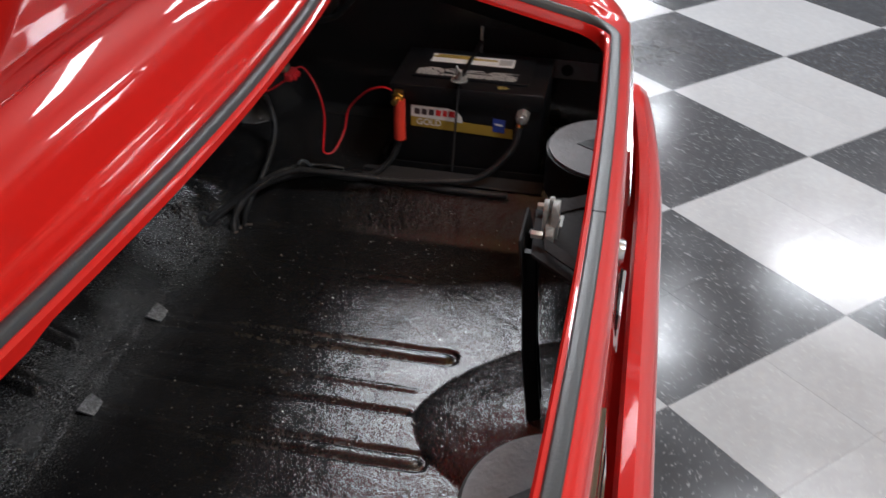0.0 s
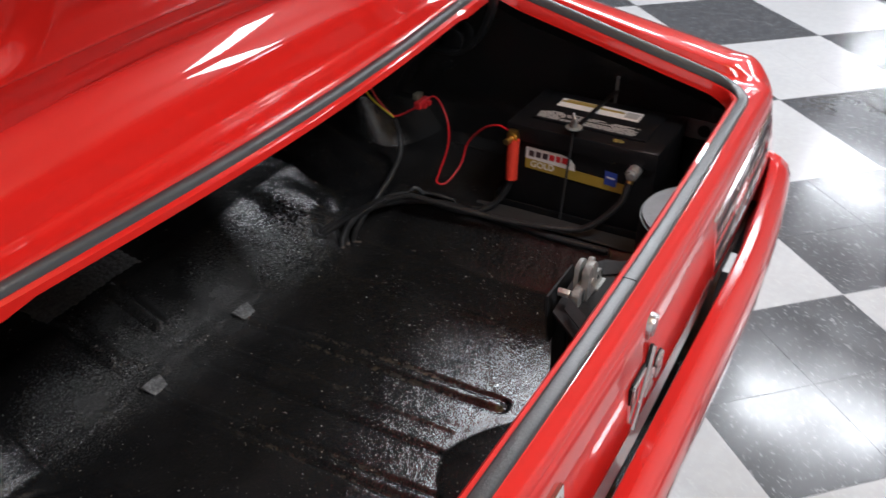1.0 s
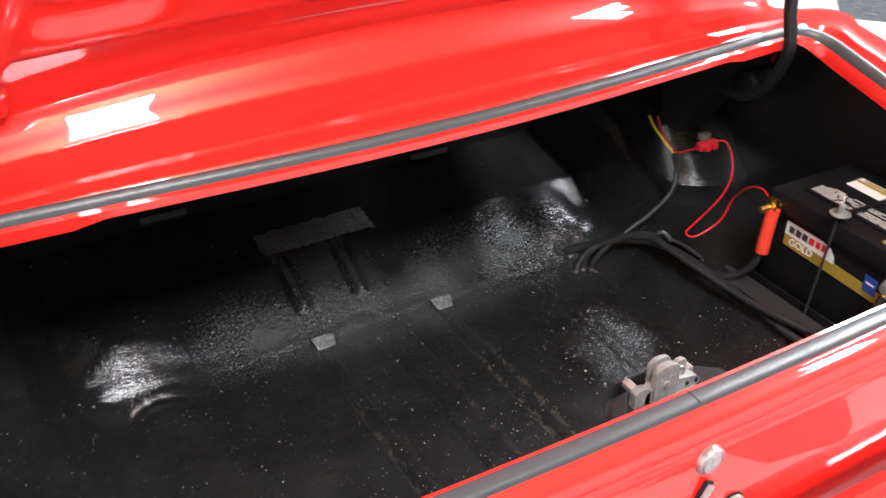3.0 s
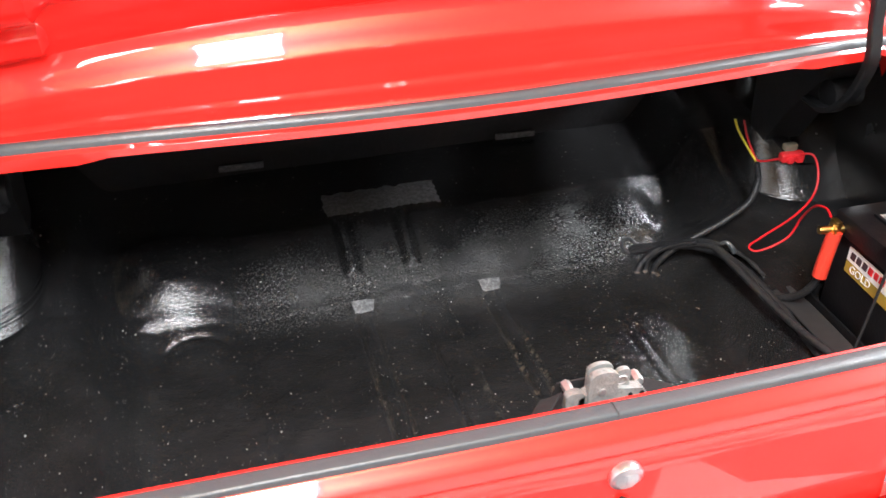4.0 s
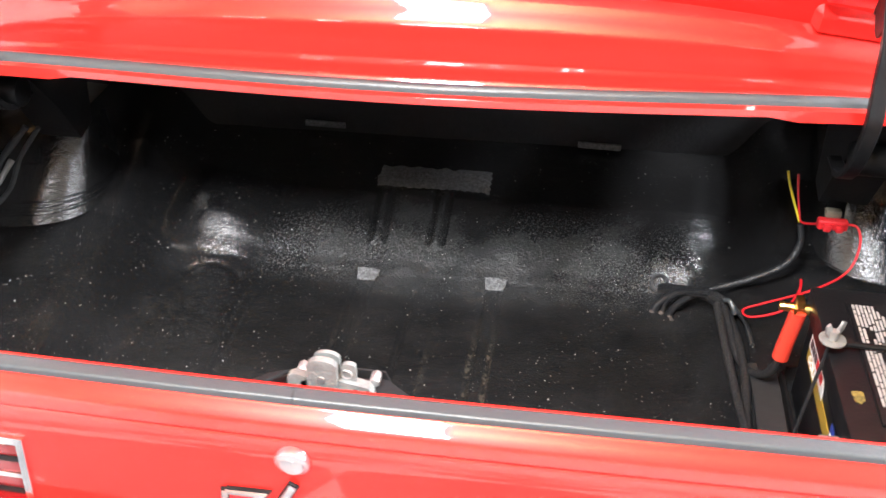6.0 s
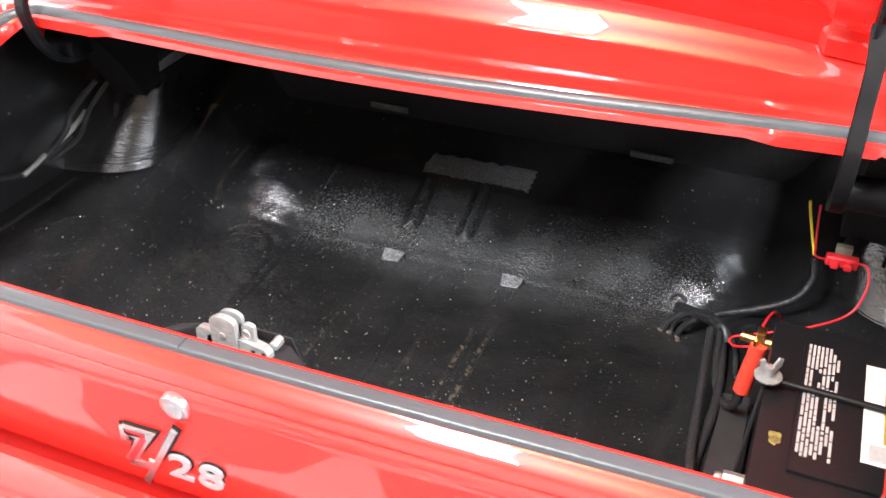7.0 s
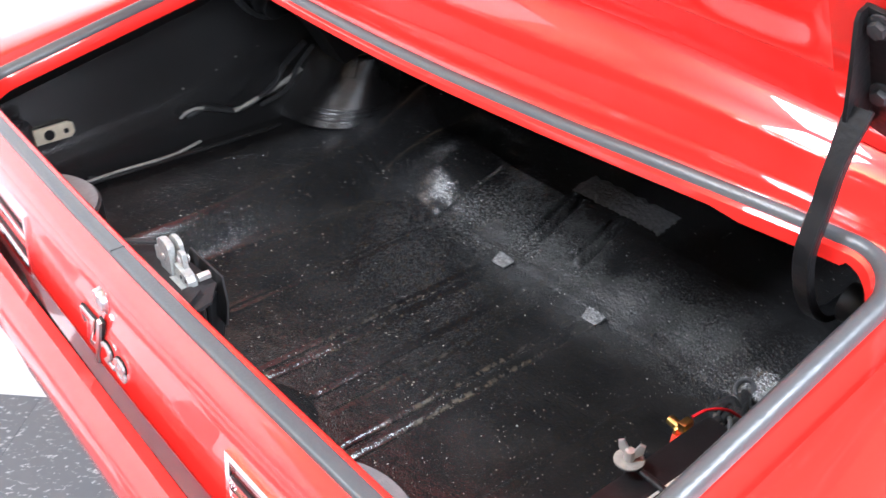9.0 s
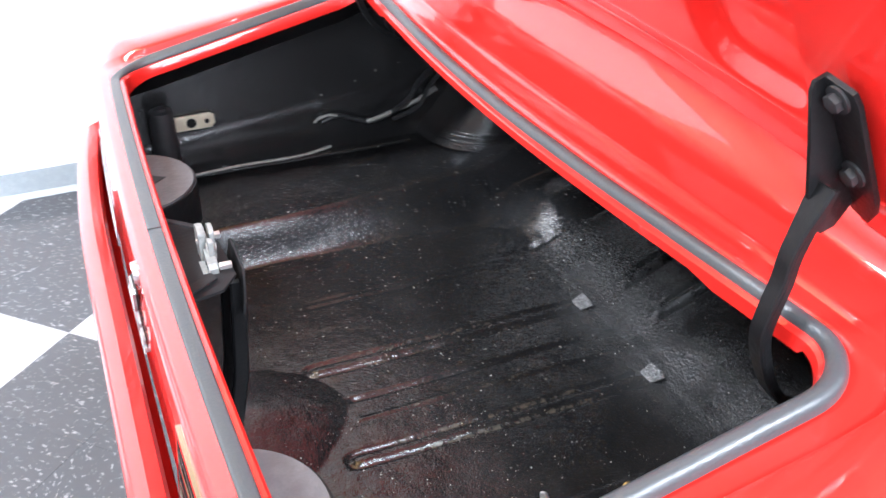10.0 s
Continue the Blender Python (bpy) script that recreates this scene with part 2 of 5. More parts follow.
def speckle(name, base, spots, amount, rough):
    """Vinyl composition tile: flat colour with chips of another and a waxed surface."""
    m = material(name, base, rough, grain=0.25, grain_scale=35, blotch=0.25, blotch_scale=2.2, per_piece=0.08, rough_var=0.04,
                 bump=0.05, bump_scale=14, second=tuple(c * 1.35 for c in base))
    nt = m.node_tree
    N, L = nt.nodes, nt.links
    p = N["Principled BSDF"]
    was = p.inputs["Base Color"].links[0].from_socket
    tc = N.new("ShaderNodeTexCoord")
    mp = N.new("ShaderNodeMapping")
    mp.inputs["Scale"].default_value = (1.0, 2.2, 1.0)
    L.new(tc.outputs["Object"], mp.inputs["Vector"])
    n = N.new("ShaderNodeTexNoise")
    n.inputs["Scale"].default_value, n.inputs["Detail"].default_value, n.inputs["Distortion"].default_value = 60.0, 2.0, 0.8
    L.new(mp.outputs["Vector"], n.inputs["Vector"])
    r = N.new("ShaderNodeMapRange")
    r.inputs["From Min"].default_value, r.inputs["From Max"].default_value, r.inputs["To Max"].default_value = 0.615, 0.69, amount
    L.new(n.outputs["Fac"], r.inputs["Value"])
    mix = N.new("ShaderNodeMix")
    mix.data_type = "RGBA"
    L.new(r.outputs["Result"], mix.inputs["Factor"])
    L.new(was, mix.inputs["A"])
    mix.inputs["B"].default_value = (*spots, 1)
    L.new(mix.outputs["Result"], p.inputs["Base Color"])
    return m


DARK_TILE = speckle("charcoal_vinyl_tile", (0.055, 0.057, 0.062), (0.34, 0.34, 0.35), 0.68, 0.17)
LIGHT_TILE = speckle("pale_grey_vinyl_tile", (0.36, 0.36, 0.365), (0.48, 0.48, 0.48), 0.6, 0.17)
JOINT = material("tile_joint", (0.16, 0.16, 0.16), 0.7, grain=0.3)


# ---------------------------------------------------------------- mesh helpers
def link(name, bm, mat, parent=None, label="", smooth=None):
    """One bmesh as one object; smooth: the angle in degrees under which edges are shaded smooth."""
    me = bpy.data.meshes.new(name)
    bmesh.ops.recalc_face_normals(bm, faces=bm.faces[:])
    if smooth is not None:
        for f in bm.faces:
            f.smooth = True
        for e in bm.edges:
            if len(e.link_faces) == 2 and e.calc_face_angle(0.0) > radians(smooth):
                e.smooth = False
    bm.to_mesh(me)
    bm.free()
    me.materials.append(mat)
    ob = new(name, me)
    if parent is not None:
        ob.parent = parent
    if label:
        tagged(ob, label)
    return ob


def part(name, bm, mat, parent, label="", smooth=35):
    return link(name, bm, mat, parent, label, smooth)


def thing(name, at, label, category, group="", kind=""):
    ob = new(name)
    ob.location = at
    ob.empty_display_size = 0.05
    return tagged(ob, label, category, group, kind)


def wpart(name, bm, mat, parent, label="", smooth=35):
    """A part whose mesh is given in world coordinates."""
    base = parent
    while base.parent is not None:
        base = base.parent
    ob = link(name, bm, mat, None, label, smooth)
    ob.parent = parent
    if parent is base:
        ob.matrix_parent_inverse = Matrix.Translation(-Vector(base.location))
    return ob


def box(bm, lo, hi, bevel=0.0, m=None, segments=2):
    lo, hi = Vector(lo), Vector(hi)
    mat = Matrix.Translation((lo + hi) / 2) @ Matrix.Diagonal((*(hi - lo), 1))
    if m is not None:
        mat = m @ mat
    got = bmesh.ops.create_cube(bm, size=1.0, matrix=mat)
    if bevel > 0:
        edges = {e for v in got["verts"] for e in v.link_edges}
        bmesh.ops.bevel(bm, geom=list(edges), offset=bevel, segments=segments, affect="EDGES", profile=0.6)
    return bm


def cyl(bm, a, b, r0, r1=None, n=24, bevel=0.0):
    a, b = Vector(a), Vector(b)
    d = b - a
    turn = d.to_track_quat("Z", "Y").to_matrix().to_4x4()
    got = bmesh.ops.create_cone(bm, cap_ends=True, segments=n, radius1=r0, radius2=r0 if r1 is None else r1, depth=d.length,
                                matrix=Matrix.Translation((a + b) / 2) @ turn)
    if bevel > 0:
        rim = [e for e in {e for v in got["verts"] for e in v.link_edges} if any(len(f.verts) > 4 for f in e.link_faces)]
        bmesh.ops.bevel(bm, geom=rim, offset=bevel, segments=2, affect="EDGES", profile=0.6)
    return bm


def glide(points, steps=10):
    """A smooth line through the points."""
    P = [Vector(p) for p in points]
    P = [P[0] * 2 - P[1]] + P + [P[-1] * 2 - P[-2]]
    out = []
    for i in range(1, len(P) - 2):
        for k in range(steps):
            t = k / steps
            out.append(0.5 * (2 * P[i] + (P[i + 1] - P[i - 1]) * t + (2 * P[i - 1] - 5 * P[i] + 4 * P[i + 1] - P[i + 2]) * t * t
                              + (3 * P[i] - P[i - 1] - 3 * P[i + 1] + P[i + 2]) * t ** 3))
    out.append(P[-2])
    return out


def tube(bm, points, r, n=10, steps=8, wobble=0.0):
    line = glide(points, steps)
    rings, up = [], Vector((0.3, 0.2, 0.93))
    for i, p in enumerate(line):
        d = (line[min(i + 1, len(line) - 1)] - line[max(i - 1, 0)]).normalized()
        s = d.cross(up).normalized()
        up = s.cross(d).normalized()
        rr = r * (1 + wobble * noise.noise(p * 60))
        rings.append([bm.verts.new(p + (s * math.cos(a) + up * math.sin(a)) * rr) for a in (2 * math.pi * k / n for k in range(n))])
    for a, b in zip(rings, rings[1:]):
        for k in range(n):
            bm.faces.new((a[k], a[(k + 1) % n], b[(k + 1) % n], b[k]))
    bm.faces.new(rings[0][::-1])
    bm.faces.new(rings[-1])
    return bm


def ribbon(bm, line, wide, thick, side):
    """A flat bar swept along a line; side: the direction of its width."""
    line = [Vector(p) for p in line]
    side = Vector(side).normalized()
    rings = []
    for i, p in enumerate(line):
        d = (line[min(i + 1, len(line) - 1)] - line[max(i - 1, 0)]).normalized()
        u = d.cross(side).normalized()
        w = wide[i] if isinstance(wide, (list, tuple)) else wide
        c = 0.25 * min(w, thick)
        shape = ((-w / 2 + c, -thick / 2), (w / 2 - c, -thick / 2), (w / 2, -thick / 2 + c), (w / 2, thick / 2 - c),
                 (w / 2 - c, thick / 2), (-w / 2 + c, thick / 2), (-w / 2, thick / 2 - c), (-w / 2, -thick / 2 + c))
        rings.append([bm.verts.new(p + side * a + u * b) for a, b in shape])
    for a, b in zip(rings, rings[1:]):
        for k in range(8):
            bm.faces.new((a[k], a[(k + 1) % 8], b[(k + 1) % 8], b[k]))
    bm.faces.new(rings[0][::-1])
    bm.faces.new(rings[-1])
    return bm


def sheet(bm, f, us, vs):
    """A grid surface f(u, v)."""
    rows = [[bm.verts.new(f(u, v)) for u in us] for v in vs]
    for a, b in zip(rows, rows[1:]):
        for k in range(len(us) - 1):
            bm.faces.new((a[k], a[k + 1], b[k + 1], b[k]))
    return bm


def thicken(bm, t):
    bmesh.ops.recalc_face_normals(bm, faces=bm.faces[:])
    bmesh.ops.solidify(bm, geom=bm.faces[:], thickness=t)
    return bm


def span(a, b, n):
    return [a + (b - a) * i / (n - 1) for i in range(n)]


def step(a, b, x):
    t = min(1.0, max(0.0, (x - a) / (b - a)))
    return t * t * (3 - 2 * t)


def outline_plate(bm, points, depth, m=None, bevel=0.0):
    """A flat plate with the given (x, y) outline, depth thick along z."""
    m = m or Matrix()
    low = [bm.verts.new(m @ Vector((x, y, 0))) for x, y in points]
    top = [bm.verts.new(m @ Vector((x, y, depth))) for x, y in points]
    bm.faces.new(low[::-1])
    cap = bm.faces.new(top)
    for k in range(len(points)):
        j = (k + 1) % len(points)
        bm.faces.new((low[k], low[j], top[j], top[k]))
    if bevel > 0:
        bmesh.ops.bevel(bm, geom=list(cap.edges), offset=bevel, segments=2, affect="EDGES", profile=0.6)
    return bm


def stroke(bm, points, wide, depth, m):
    """A raised bar of constant width along a polyline in the plane of m."""
    P = [Vector((x, y)) for x, y in points]
    left, right = [], []
    for i, p in enumerate(P):
        a = (P[i] - P[i - 1]).normalized() if i > 0 else (P[1] - P[0]).normalized()
        b = (P[i + 1] - P[i]).normalized() if i < len(P) - 1 else a
        t = (a + b).normalized() if (a + b).length > 1e-4 else a
        n = Vector((-t.y, t.x))
        k = wide / 2 / max(0.45, n.dot(Vector((-a.y, a.x))))
        left.append(p + n * k)
        right.append(p - n * k)
    return outline_plate(bm, [tuple(v) for v in left] + [tuple(v) for v in right[::-1]], depth, m, wide * 0.16)


def words(text, size, m, mat, parent, name="lettering", depth=0.0004, fat=0.0, bevel=0.0):
    c = bpy.data.curves.new(name, "FONT")
    c.body, c.size, c.extrude, c.align_x, c.offset, c.bevel_depth = text, size, depth, "LEFT", fat, bevel
    tmp = new(name, c)
    me = bpy.data.meshes.new_from_object(tmp.evaluated_get(bpy.context.evaluated_depsgraph_get()))
    bpy.data.objects.remove(tmp)
    me.materials.clear()
    me.materials.append(mat)
    me.transform(m)
    ob = new(name, me)
    ob.parent = parent
    return ob


# ---------------------------------------------------------------- the room
WALL_X, ROOM_X, ROOM_Y0, ROOM_Y1 = -1.90, 15.0, -5.0, 6.0
room_floor = tagged(link("floor", box(bmesh.new(), (WALL_X - 0.2, ROOM_Y0 - 0.2, -0.12), (ROOM_X + 0.2, ROOM_Y1 + 0.2, -0.003)), JOINT),
                    "checkered floor of charcoal and pale grey vinyl tiles", "floor", kind="structure")


def wall(name, lo, hi, mat=None, label="plain white painted showroom wall"):
    return tagged(link(name, box(bmesh.new(), lo, hi), mat or WALL), label, "wall", kind="structure")


wall("wall_west", (WALL_X - 0.15, ROOM_Y0, -0.1), (WALL_X, ROOM_Y1, CEIL + 0.1))
# east and north walls are unseen, darkened to keep reflections deep
wall("wall_east", (ROOM_X, ROOM_Y0, -0.1), (ROOM_X + 0.15, ROOM_Y1, CEIL + 0.1), DIM_WALL, "unseen showroom wall, darkened to stand for the dim far hall")
# unseen tan strip, added so the deck's top band reflects warm
tagged(link("wall_cladding", box(bmesh.new(), (WALL_X, ROOM_Y0, 2.45), (WALL_X + 0.02, ROOM_Y1, CEIL)), CEILING),
       "unseen tan strip added high on the white wall to warm reflections", "wall cladding", kind="structure")
wall("wall_south", (WALL_X - 0.15, ROOM_Y0 - 0.15, -0.1), (ROOM_X + 0.15, ROOM_Y0, CEIL + 0.1))
wall("wall_north", (WALL_X - 0.15, ROOM_Y1, -0.1), (ROOM_X + 0.15, ROOM_Y1 + 0.15, CEIL + 0.1), DIM_WALL, "unseen showroom wall, darkened to stand for the dim far hall")
tagged(link("ceiling", box(bmesh.new(), (WALL_X - 0.15, ROOM_Y0 - 0.15, CEIL), (ROOM_X + 0.15, ROOM_Y1 + 0.15, CEIL + 0.12)), CEILING),
       "warm tan board ceiling above hanging light panels", "ceiling", kind="structure")
bm = bmesh.new()
sheet(bm, lambda u, v: (WALL_X + (0.006, 0.006, 0.008, 0.022)[v], u, (0.088, 0.084, 0.016, 0.0)[v]), span(ROOM_Y0, ROOM_Y1, 12), (0, 1, 2, 3))
thicken(bm, -0.004)
tagged(link("baseboard", bm, BASE, smooth=30), "grey rubber cove base along the white wall", "baseboard", kind="structure")

PANELS = [(-0.42, -1.5), (3.15, -1.5), (2.75, 0.92), (3.32, 0.92), (-0.3, 2.6), (6.4, -2.05), (5.2, -0.12), (9.15, 0.04), (13.5, 0.25), (-0.3, 4.6), (3.15, 4.2)]
for px, py in PANELS:
    data = bpy.data.lights.new("panel_light", "AREA")
    data.shape, data.size, data.size_y, data.energy = "RECTANGLE", PANEL_W, PANEL_D, PANEL_POWER * (1.05 if px > 2 else 1.0)      # slight extra power past x = 2, added to lift the highlights
    data.color = (1.0, 0.985, 0.965)
    lamp = new("panel_light", data)
    lamp.location = (px, py, LAMP_Z)
    if (px, py) in PANELS[:1]:          # added warm fill, no lamp of the hall: makes the ceiling glow
        data = bpy.data.lights.new("upward_light", "AREA")
        data.shape, data.size, data.size_y, data.energy = "RECTANGLE", PANEL_W, PANEL_D, UP_POWER
        data.color, data.spread = (1.0, 0.72, 0.42), radians(125)
        lamp = new("upward_light", data)
        lamp.matrix_world = Matrix.Translation((px, py, LAMP_Z + 0.05)) @ Matrix.Rotation(math.pi, 4, "X")
    tray = thing("ceiling_light", (px, py, LAMP_Z + 0.034), "white framed rectangular light panel hung from the ceiling", "ceiling light", "ceiling lights")
    bm = bmesh.new()
    w, d = PANEL_W / 2, PANEL_D / 2
    for lo, hi in (((-w - 0.03, -d - 0.03, -0.03), (-w, d + 0.03, 0.0)), ((w, -d - 0.03, -0.03), (w + 0.03, d + 0.03, 0.0)),
                   ((-w, -d - 0.03, -0.03), (w, -d, 0.0)), ((-w, d, -0.03), (w, d + 0.03, 0.0))):
        box(bm, lo, hi)
    part("frame", bm, TRIM, tray)
    part("diffuser", box(bmesh.new(), (-w, -d, -0.022), (w, d, -0.012)), WALL, tray)
    for sy in (-1, 1):
        part("hanger_rod", cyl(bmesh.new(), (-w - 0.015, sy * 0.5, 0.0), (-w - 0.015, sy * 0.5, CEIL - LAMP_Z - 0.034), 0.004, n=8), ZINC, tray)

# ---------------------------------------------------------------- the car
XC = 0.008                      # the car's middle
HALF, Y_REAR, Y_FRONT = 0.642, 0.012, 0.463
FLOOR_Z = 0.482
car = thing("car", (XC, 0.5, 0.0), "glossy red coupe with its trunk lid raised, parked on checkered tiles", "car")


def rim_z(x, y):
    a = (x - XC) / HALF
    return 0.837 + 0.012 * x + (0.229 + 0.018 * x) * y - 0.015 * a ** 4


def contour(n_arc=12):
    """The middle of the rubber seal: points in plan with outward normals, counter-clockwise from the rear."""
    out = []
    r_rear, r_front = 0.062, 0.060
    rr, rf = r_rear, r_front
    corners = ((HALF - rr, Y_REAR + rr, rr, -90), (HALF - rf, Y_FRONT - rf, rf, 0), (-HALF + rf, Y_FRONT - rf, rf, 90), (-HALF + rr, Y_REAR + rr, rr, 180))
    for i, (cx, cy, r, a0) in enumerate(corners):
        for k in range(n_arc + 1):
            a = radians(a0 + 90 * k / n_arc)
            out.append((cx + r * math.cos(a), cy + r * math.sin(a), math.cos(a), math.sin(a)))
        nx, ny, nr, na = corners[(i + 1) % 4]
        a = radians(a0 + 90)
        x0, y0 = cx + r * math.cos(a), cy + r * math.sin(a)
        x1, y1 = nx + nr * math.cos(a), ny + nr * math.sin(a)
        m = max(2, int(math.hypot(x1 - x0, y1 - y0) / 0.035))
        for k in range(1, m):
            out.append((x0 + (x1 - x0) * k / m, y0 + (y1 - y0) * k / m, math.cos(a), math.sin(a)))
    bowed = []
    for x, y, nx, ny in out:
        t = (y - Y_REAR) / (Y_FRONT - Y_REAR)
        bowed.append((x + XC, y + 0.035 * x * x * (1 - t) + 0.10 * x * x * t, nx, ny))
    return bowed


RIM = contour()
# offsets outward and up from the rim, seal side first
REAR = [(-0.0165, -0.030), (-0.0160, -0.0020), (-0.0130, 0.0012), (0.010, -0.003), (0.012, -0.005), (0.017, -0.0088), (0.023, -0.0132), (0.0265, -0.0175), (0.0292, -0.026),
        (0.0275, -0.030), (0.030, -0.033), (0.032, -0.055), (0.036, -0.095), (0.042, -0.150), (0.040, -0.168), (0.020, -0.178), (0.018, -0.30)]
SIDE = [(-0.014, -0.026), (-0.0125, -0.006), (-0.010, -0.003), (0.012, -0.004), (0.024, -0.003), (0.036, -0.002), (0.0395, 0.008), (0.046, 0.0115), (0.070, 0.0125),
        (0.095, 0.012), (0.120, 0.008), (0.143, -0.003), (0.165, -0.022), (0.182, -0.056), (0.195, -0.110), (0.212, -0.200), (0.225, -0.330)]
FRONT = [(-0.017, -0.013), (-0.0155, -0.005), (-0.011, -0.002), (0.012, -0.003), (0.0155, 0.004), (0.0185, 0.0065), (0.024, 0.0075), (0.044, 0.0098), (0.049, 0.0140),
         (0.0525, 0.0165), (0.058, 0.0180), (0.088, 0.0235), (0.1130, 0.0345), (0.1195, 0.0405), (0.1275, 0.0528), (0.1385, 0.0700), (0.1580, 0.0868)]


OUT_REAR, OUT_SIDE, OUT_FRONT = 0.042, 0.188, 0.260      # where the outer line of the body lies


def outer_line(x, y, nx, ny):
    """The body's outer line, point for point with the rim."""
    a = x - XC
    rr, rf = 0.055, 0.16
    hw, y0, y1 = HALF + OUT_SIDE, Y_REAR - OUT_REAR, Y_FRONT + OUT_FRONT
    if abs(nx) > 1e-6 and abs(ny) > 1e-6:
        r = rr if ny < 0 else rf
        ox, oy = math.copysign(hw - r, a) + r * nx, (y0 + r if ny < 0 else y1 - r) + r * ny
    elif abs(ny) > 0.5:
        r_in, r = (0.062, rr) if ny < 0 else (0.060, rf)
        ox, oy = a * (hw - r) / (HALF - r_in), y0 if ny < 0 else y1
    else:
        t = (y - Y_REAR - 0.062) / (Y_FRONT - Y_REAR - 0.122)
        ox, oy = math.copysign(hw, a), y0 + rr + (y1 - rf - y0 - rr) * min(1.0, max(0.0, t))
    if ny < 0.5:
        oy += 0.030 * ox * ox * max(0.0, 1 - (oy - y0) / 0.5)
    return ox + XC, oy


def shell_point(x, y, nx, ny, j):
    wr, wf, ws = max(0.0, -ny) ** 2, max(0.0, ny) ** 2, nx * nx
    q = wr * REAR[j][0] / OUT_REAR + wf * FRONT[j][0] / OUT_FRONT + ws * SIDE[j][0] / OUT_SIDE
    d = wr * REAR[j][0] + wf * FRONT[j][0] + ws * SIDE[j][0]
    h = wr * REAR[j][1] + wf * FRONT[j][1] + ws * SIDE[j][1]
    if q <= 0:
        px, py = x + nx * d, y + ny * d
        if j == 0 and wf > 0.99 and abs(x - XC) > 0.47:
            h -= 0.006
    else:
        ox, oy = outer_line(x, y, nx, ny)
        px, py = x + (ox - x) * q, y + (oy - y) * q
    crown = -0.13 * (x - XC) ** 2 * wf * max(0.0, FRONT[j][0]) / 0.150
    return Vector((px, py, rim_z(x, y) + h + crown))


def shell(j0, j1):
    bm = bmesh.new()
    rows = [[bm.verts.new(shell_point(*p, j)) for p in RIM] for j in range(j0, j1 + 1)]
    n = len(RIM)
    for a, b in zip(rows, rows[1:]):
        for k in range(n):
            bm.faces.new((a[k], a[(k + 1) % n], b[(k + 1) % n], b[k]))
    return bm


wpart("body_shell", shell(0, len(REAR) - 1), RED, car, "glossy red painted body panels round the trunk opening", smooth=40)

# panel that runs on below the rear window
bm = bmesh.new()
sheet(bm, lambda x, v: (XC + x, 0.463 + 0.10 * x * x + 0.154 + 0.5 * v, rim_z(x, 0.463) + 0.079 - 0.13 * x * x * (1 - 0.5 * v) + 0.06 * v), span(-0.70, 0.70, 30), span(0, 1, 10))
wpart("rear_deck_panel", thicken(bm, -0.004), RED, car, smooth=40)
# black underside that the rim is folded over
bm = bmesh.new()
rows = []
for k in range(4):
    row = []
    for x, y, nx, ny in RIM:
        f = max(0.0, ny) ** 2
        d = (-0.0132 - 0.003 * f, 0.012, 0.06 + 0.03 * f, 0.112 + 0.12 * f)[k]
        h = (-0.0255 + 0.0115 * f, -0.036 + 0.018 * f, -0.052 + 0.034 * f, -0.10 + 0.08 * f)[k]
        d = d * (1 - max(0.0, -ny) ** 2 * (0.0 if k < 2 else 0.75))
        row.append(bm.verts.new((x + nx * d, y + ny * d, rim_z(x, y) + h)))
    rows.append(row)
for a, b in zip(rows, rows[1:]):
    for k in range(len(RIM)):
        j = (k + 1) % len(RIM)
        bm.faces.new((a[k], a[j], b[j], b[k]))
wpart("inner_flange", bm, DULL, car, smooth=40)

# rubber seal
bm = bmesh.new()
tubular = [(0.0112 * math.cos(b), 0.0135 * math.sin(b) - 0.003) for b in span(math.pi, 0.0, 9)]
flattened = list(zip((-0.0072, -0.0075, -0.0066, -0.0045, 0.0012, 0.0068, 0.0092, 0.0102, 0.0100), (-0.003, 0.0026, 0.0044, 0.0050, 0.0051, 0.0049, 0.0042, 0.0024, -0.003)))
rows = []
for (d0, h0), (d1, h1) in zip(tubular, flattened):
    row = []
    for x, y, nx, ny in RIM:
        f = max(0.0, -ny) ** 2          # pressed flat along the tail
        g = 1 - 0.20 * max(0.0, ny) ** 2
        d, h = g * (d0 + (d1 - d0) * f), g * (h0 + (h1 - h0) * f)
        row.append(bm.verts.new((x + nx * d, y + ny * d, rim_z(x, y) + h + 0.0008 * noise.noise((x * 9, y * 9, 1.0)))))
    rows.append(row)
n = len(RIM)
for a, b in zip(rows, rows[1:]):
    for k in range(n):
        bm.faces.new((a[k], a[(k + 1) % n], b[(k + 1) % n], b[k]))
seal = wpart("weatherstrip", bm, RUBBER, car, "dark grey rubber weatherstrip round the opening", smooth=60)

# butt joint of the seal
bm = bmesh.new()
box(bm, (-0.0076, Y_REAR - 0.0102, 0.8375), (-0.0069, Y_REAR + 0.0072, 0.8456), 0.0002)
wpart("seal_joint", bm, DARK_RUBBER, seal)

# bumper
bm = bmesh.new()
section = [(0.014, 0.030), (0.009, 0.045), (-0.006, 0.050), (-0.022, 0.040), (-0.031, 0.022), (-0.034, 0.0), (-0.032, -0.03), (-0.024, -0.055), (0.0, -0.062), (0.03, -0.055)]
us = span(-1, 1, 61)


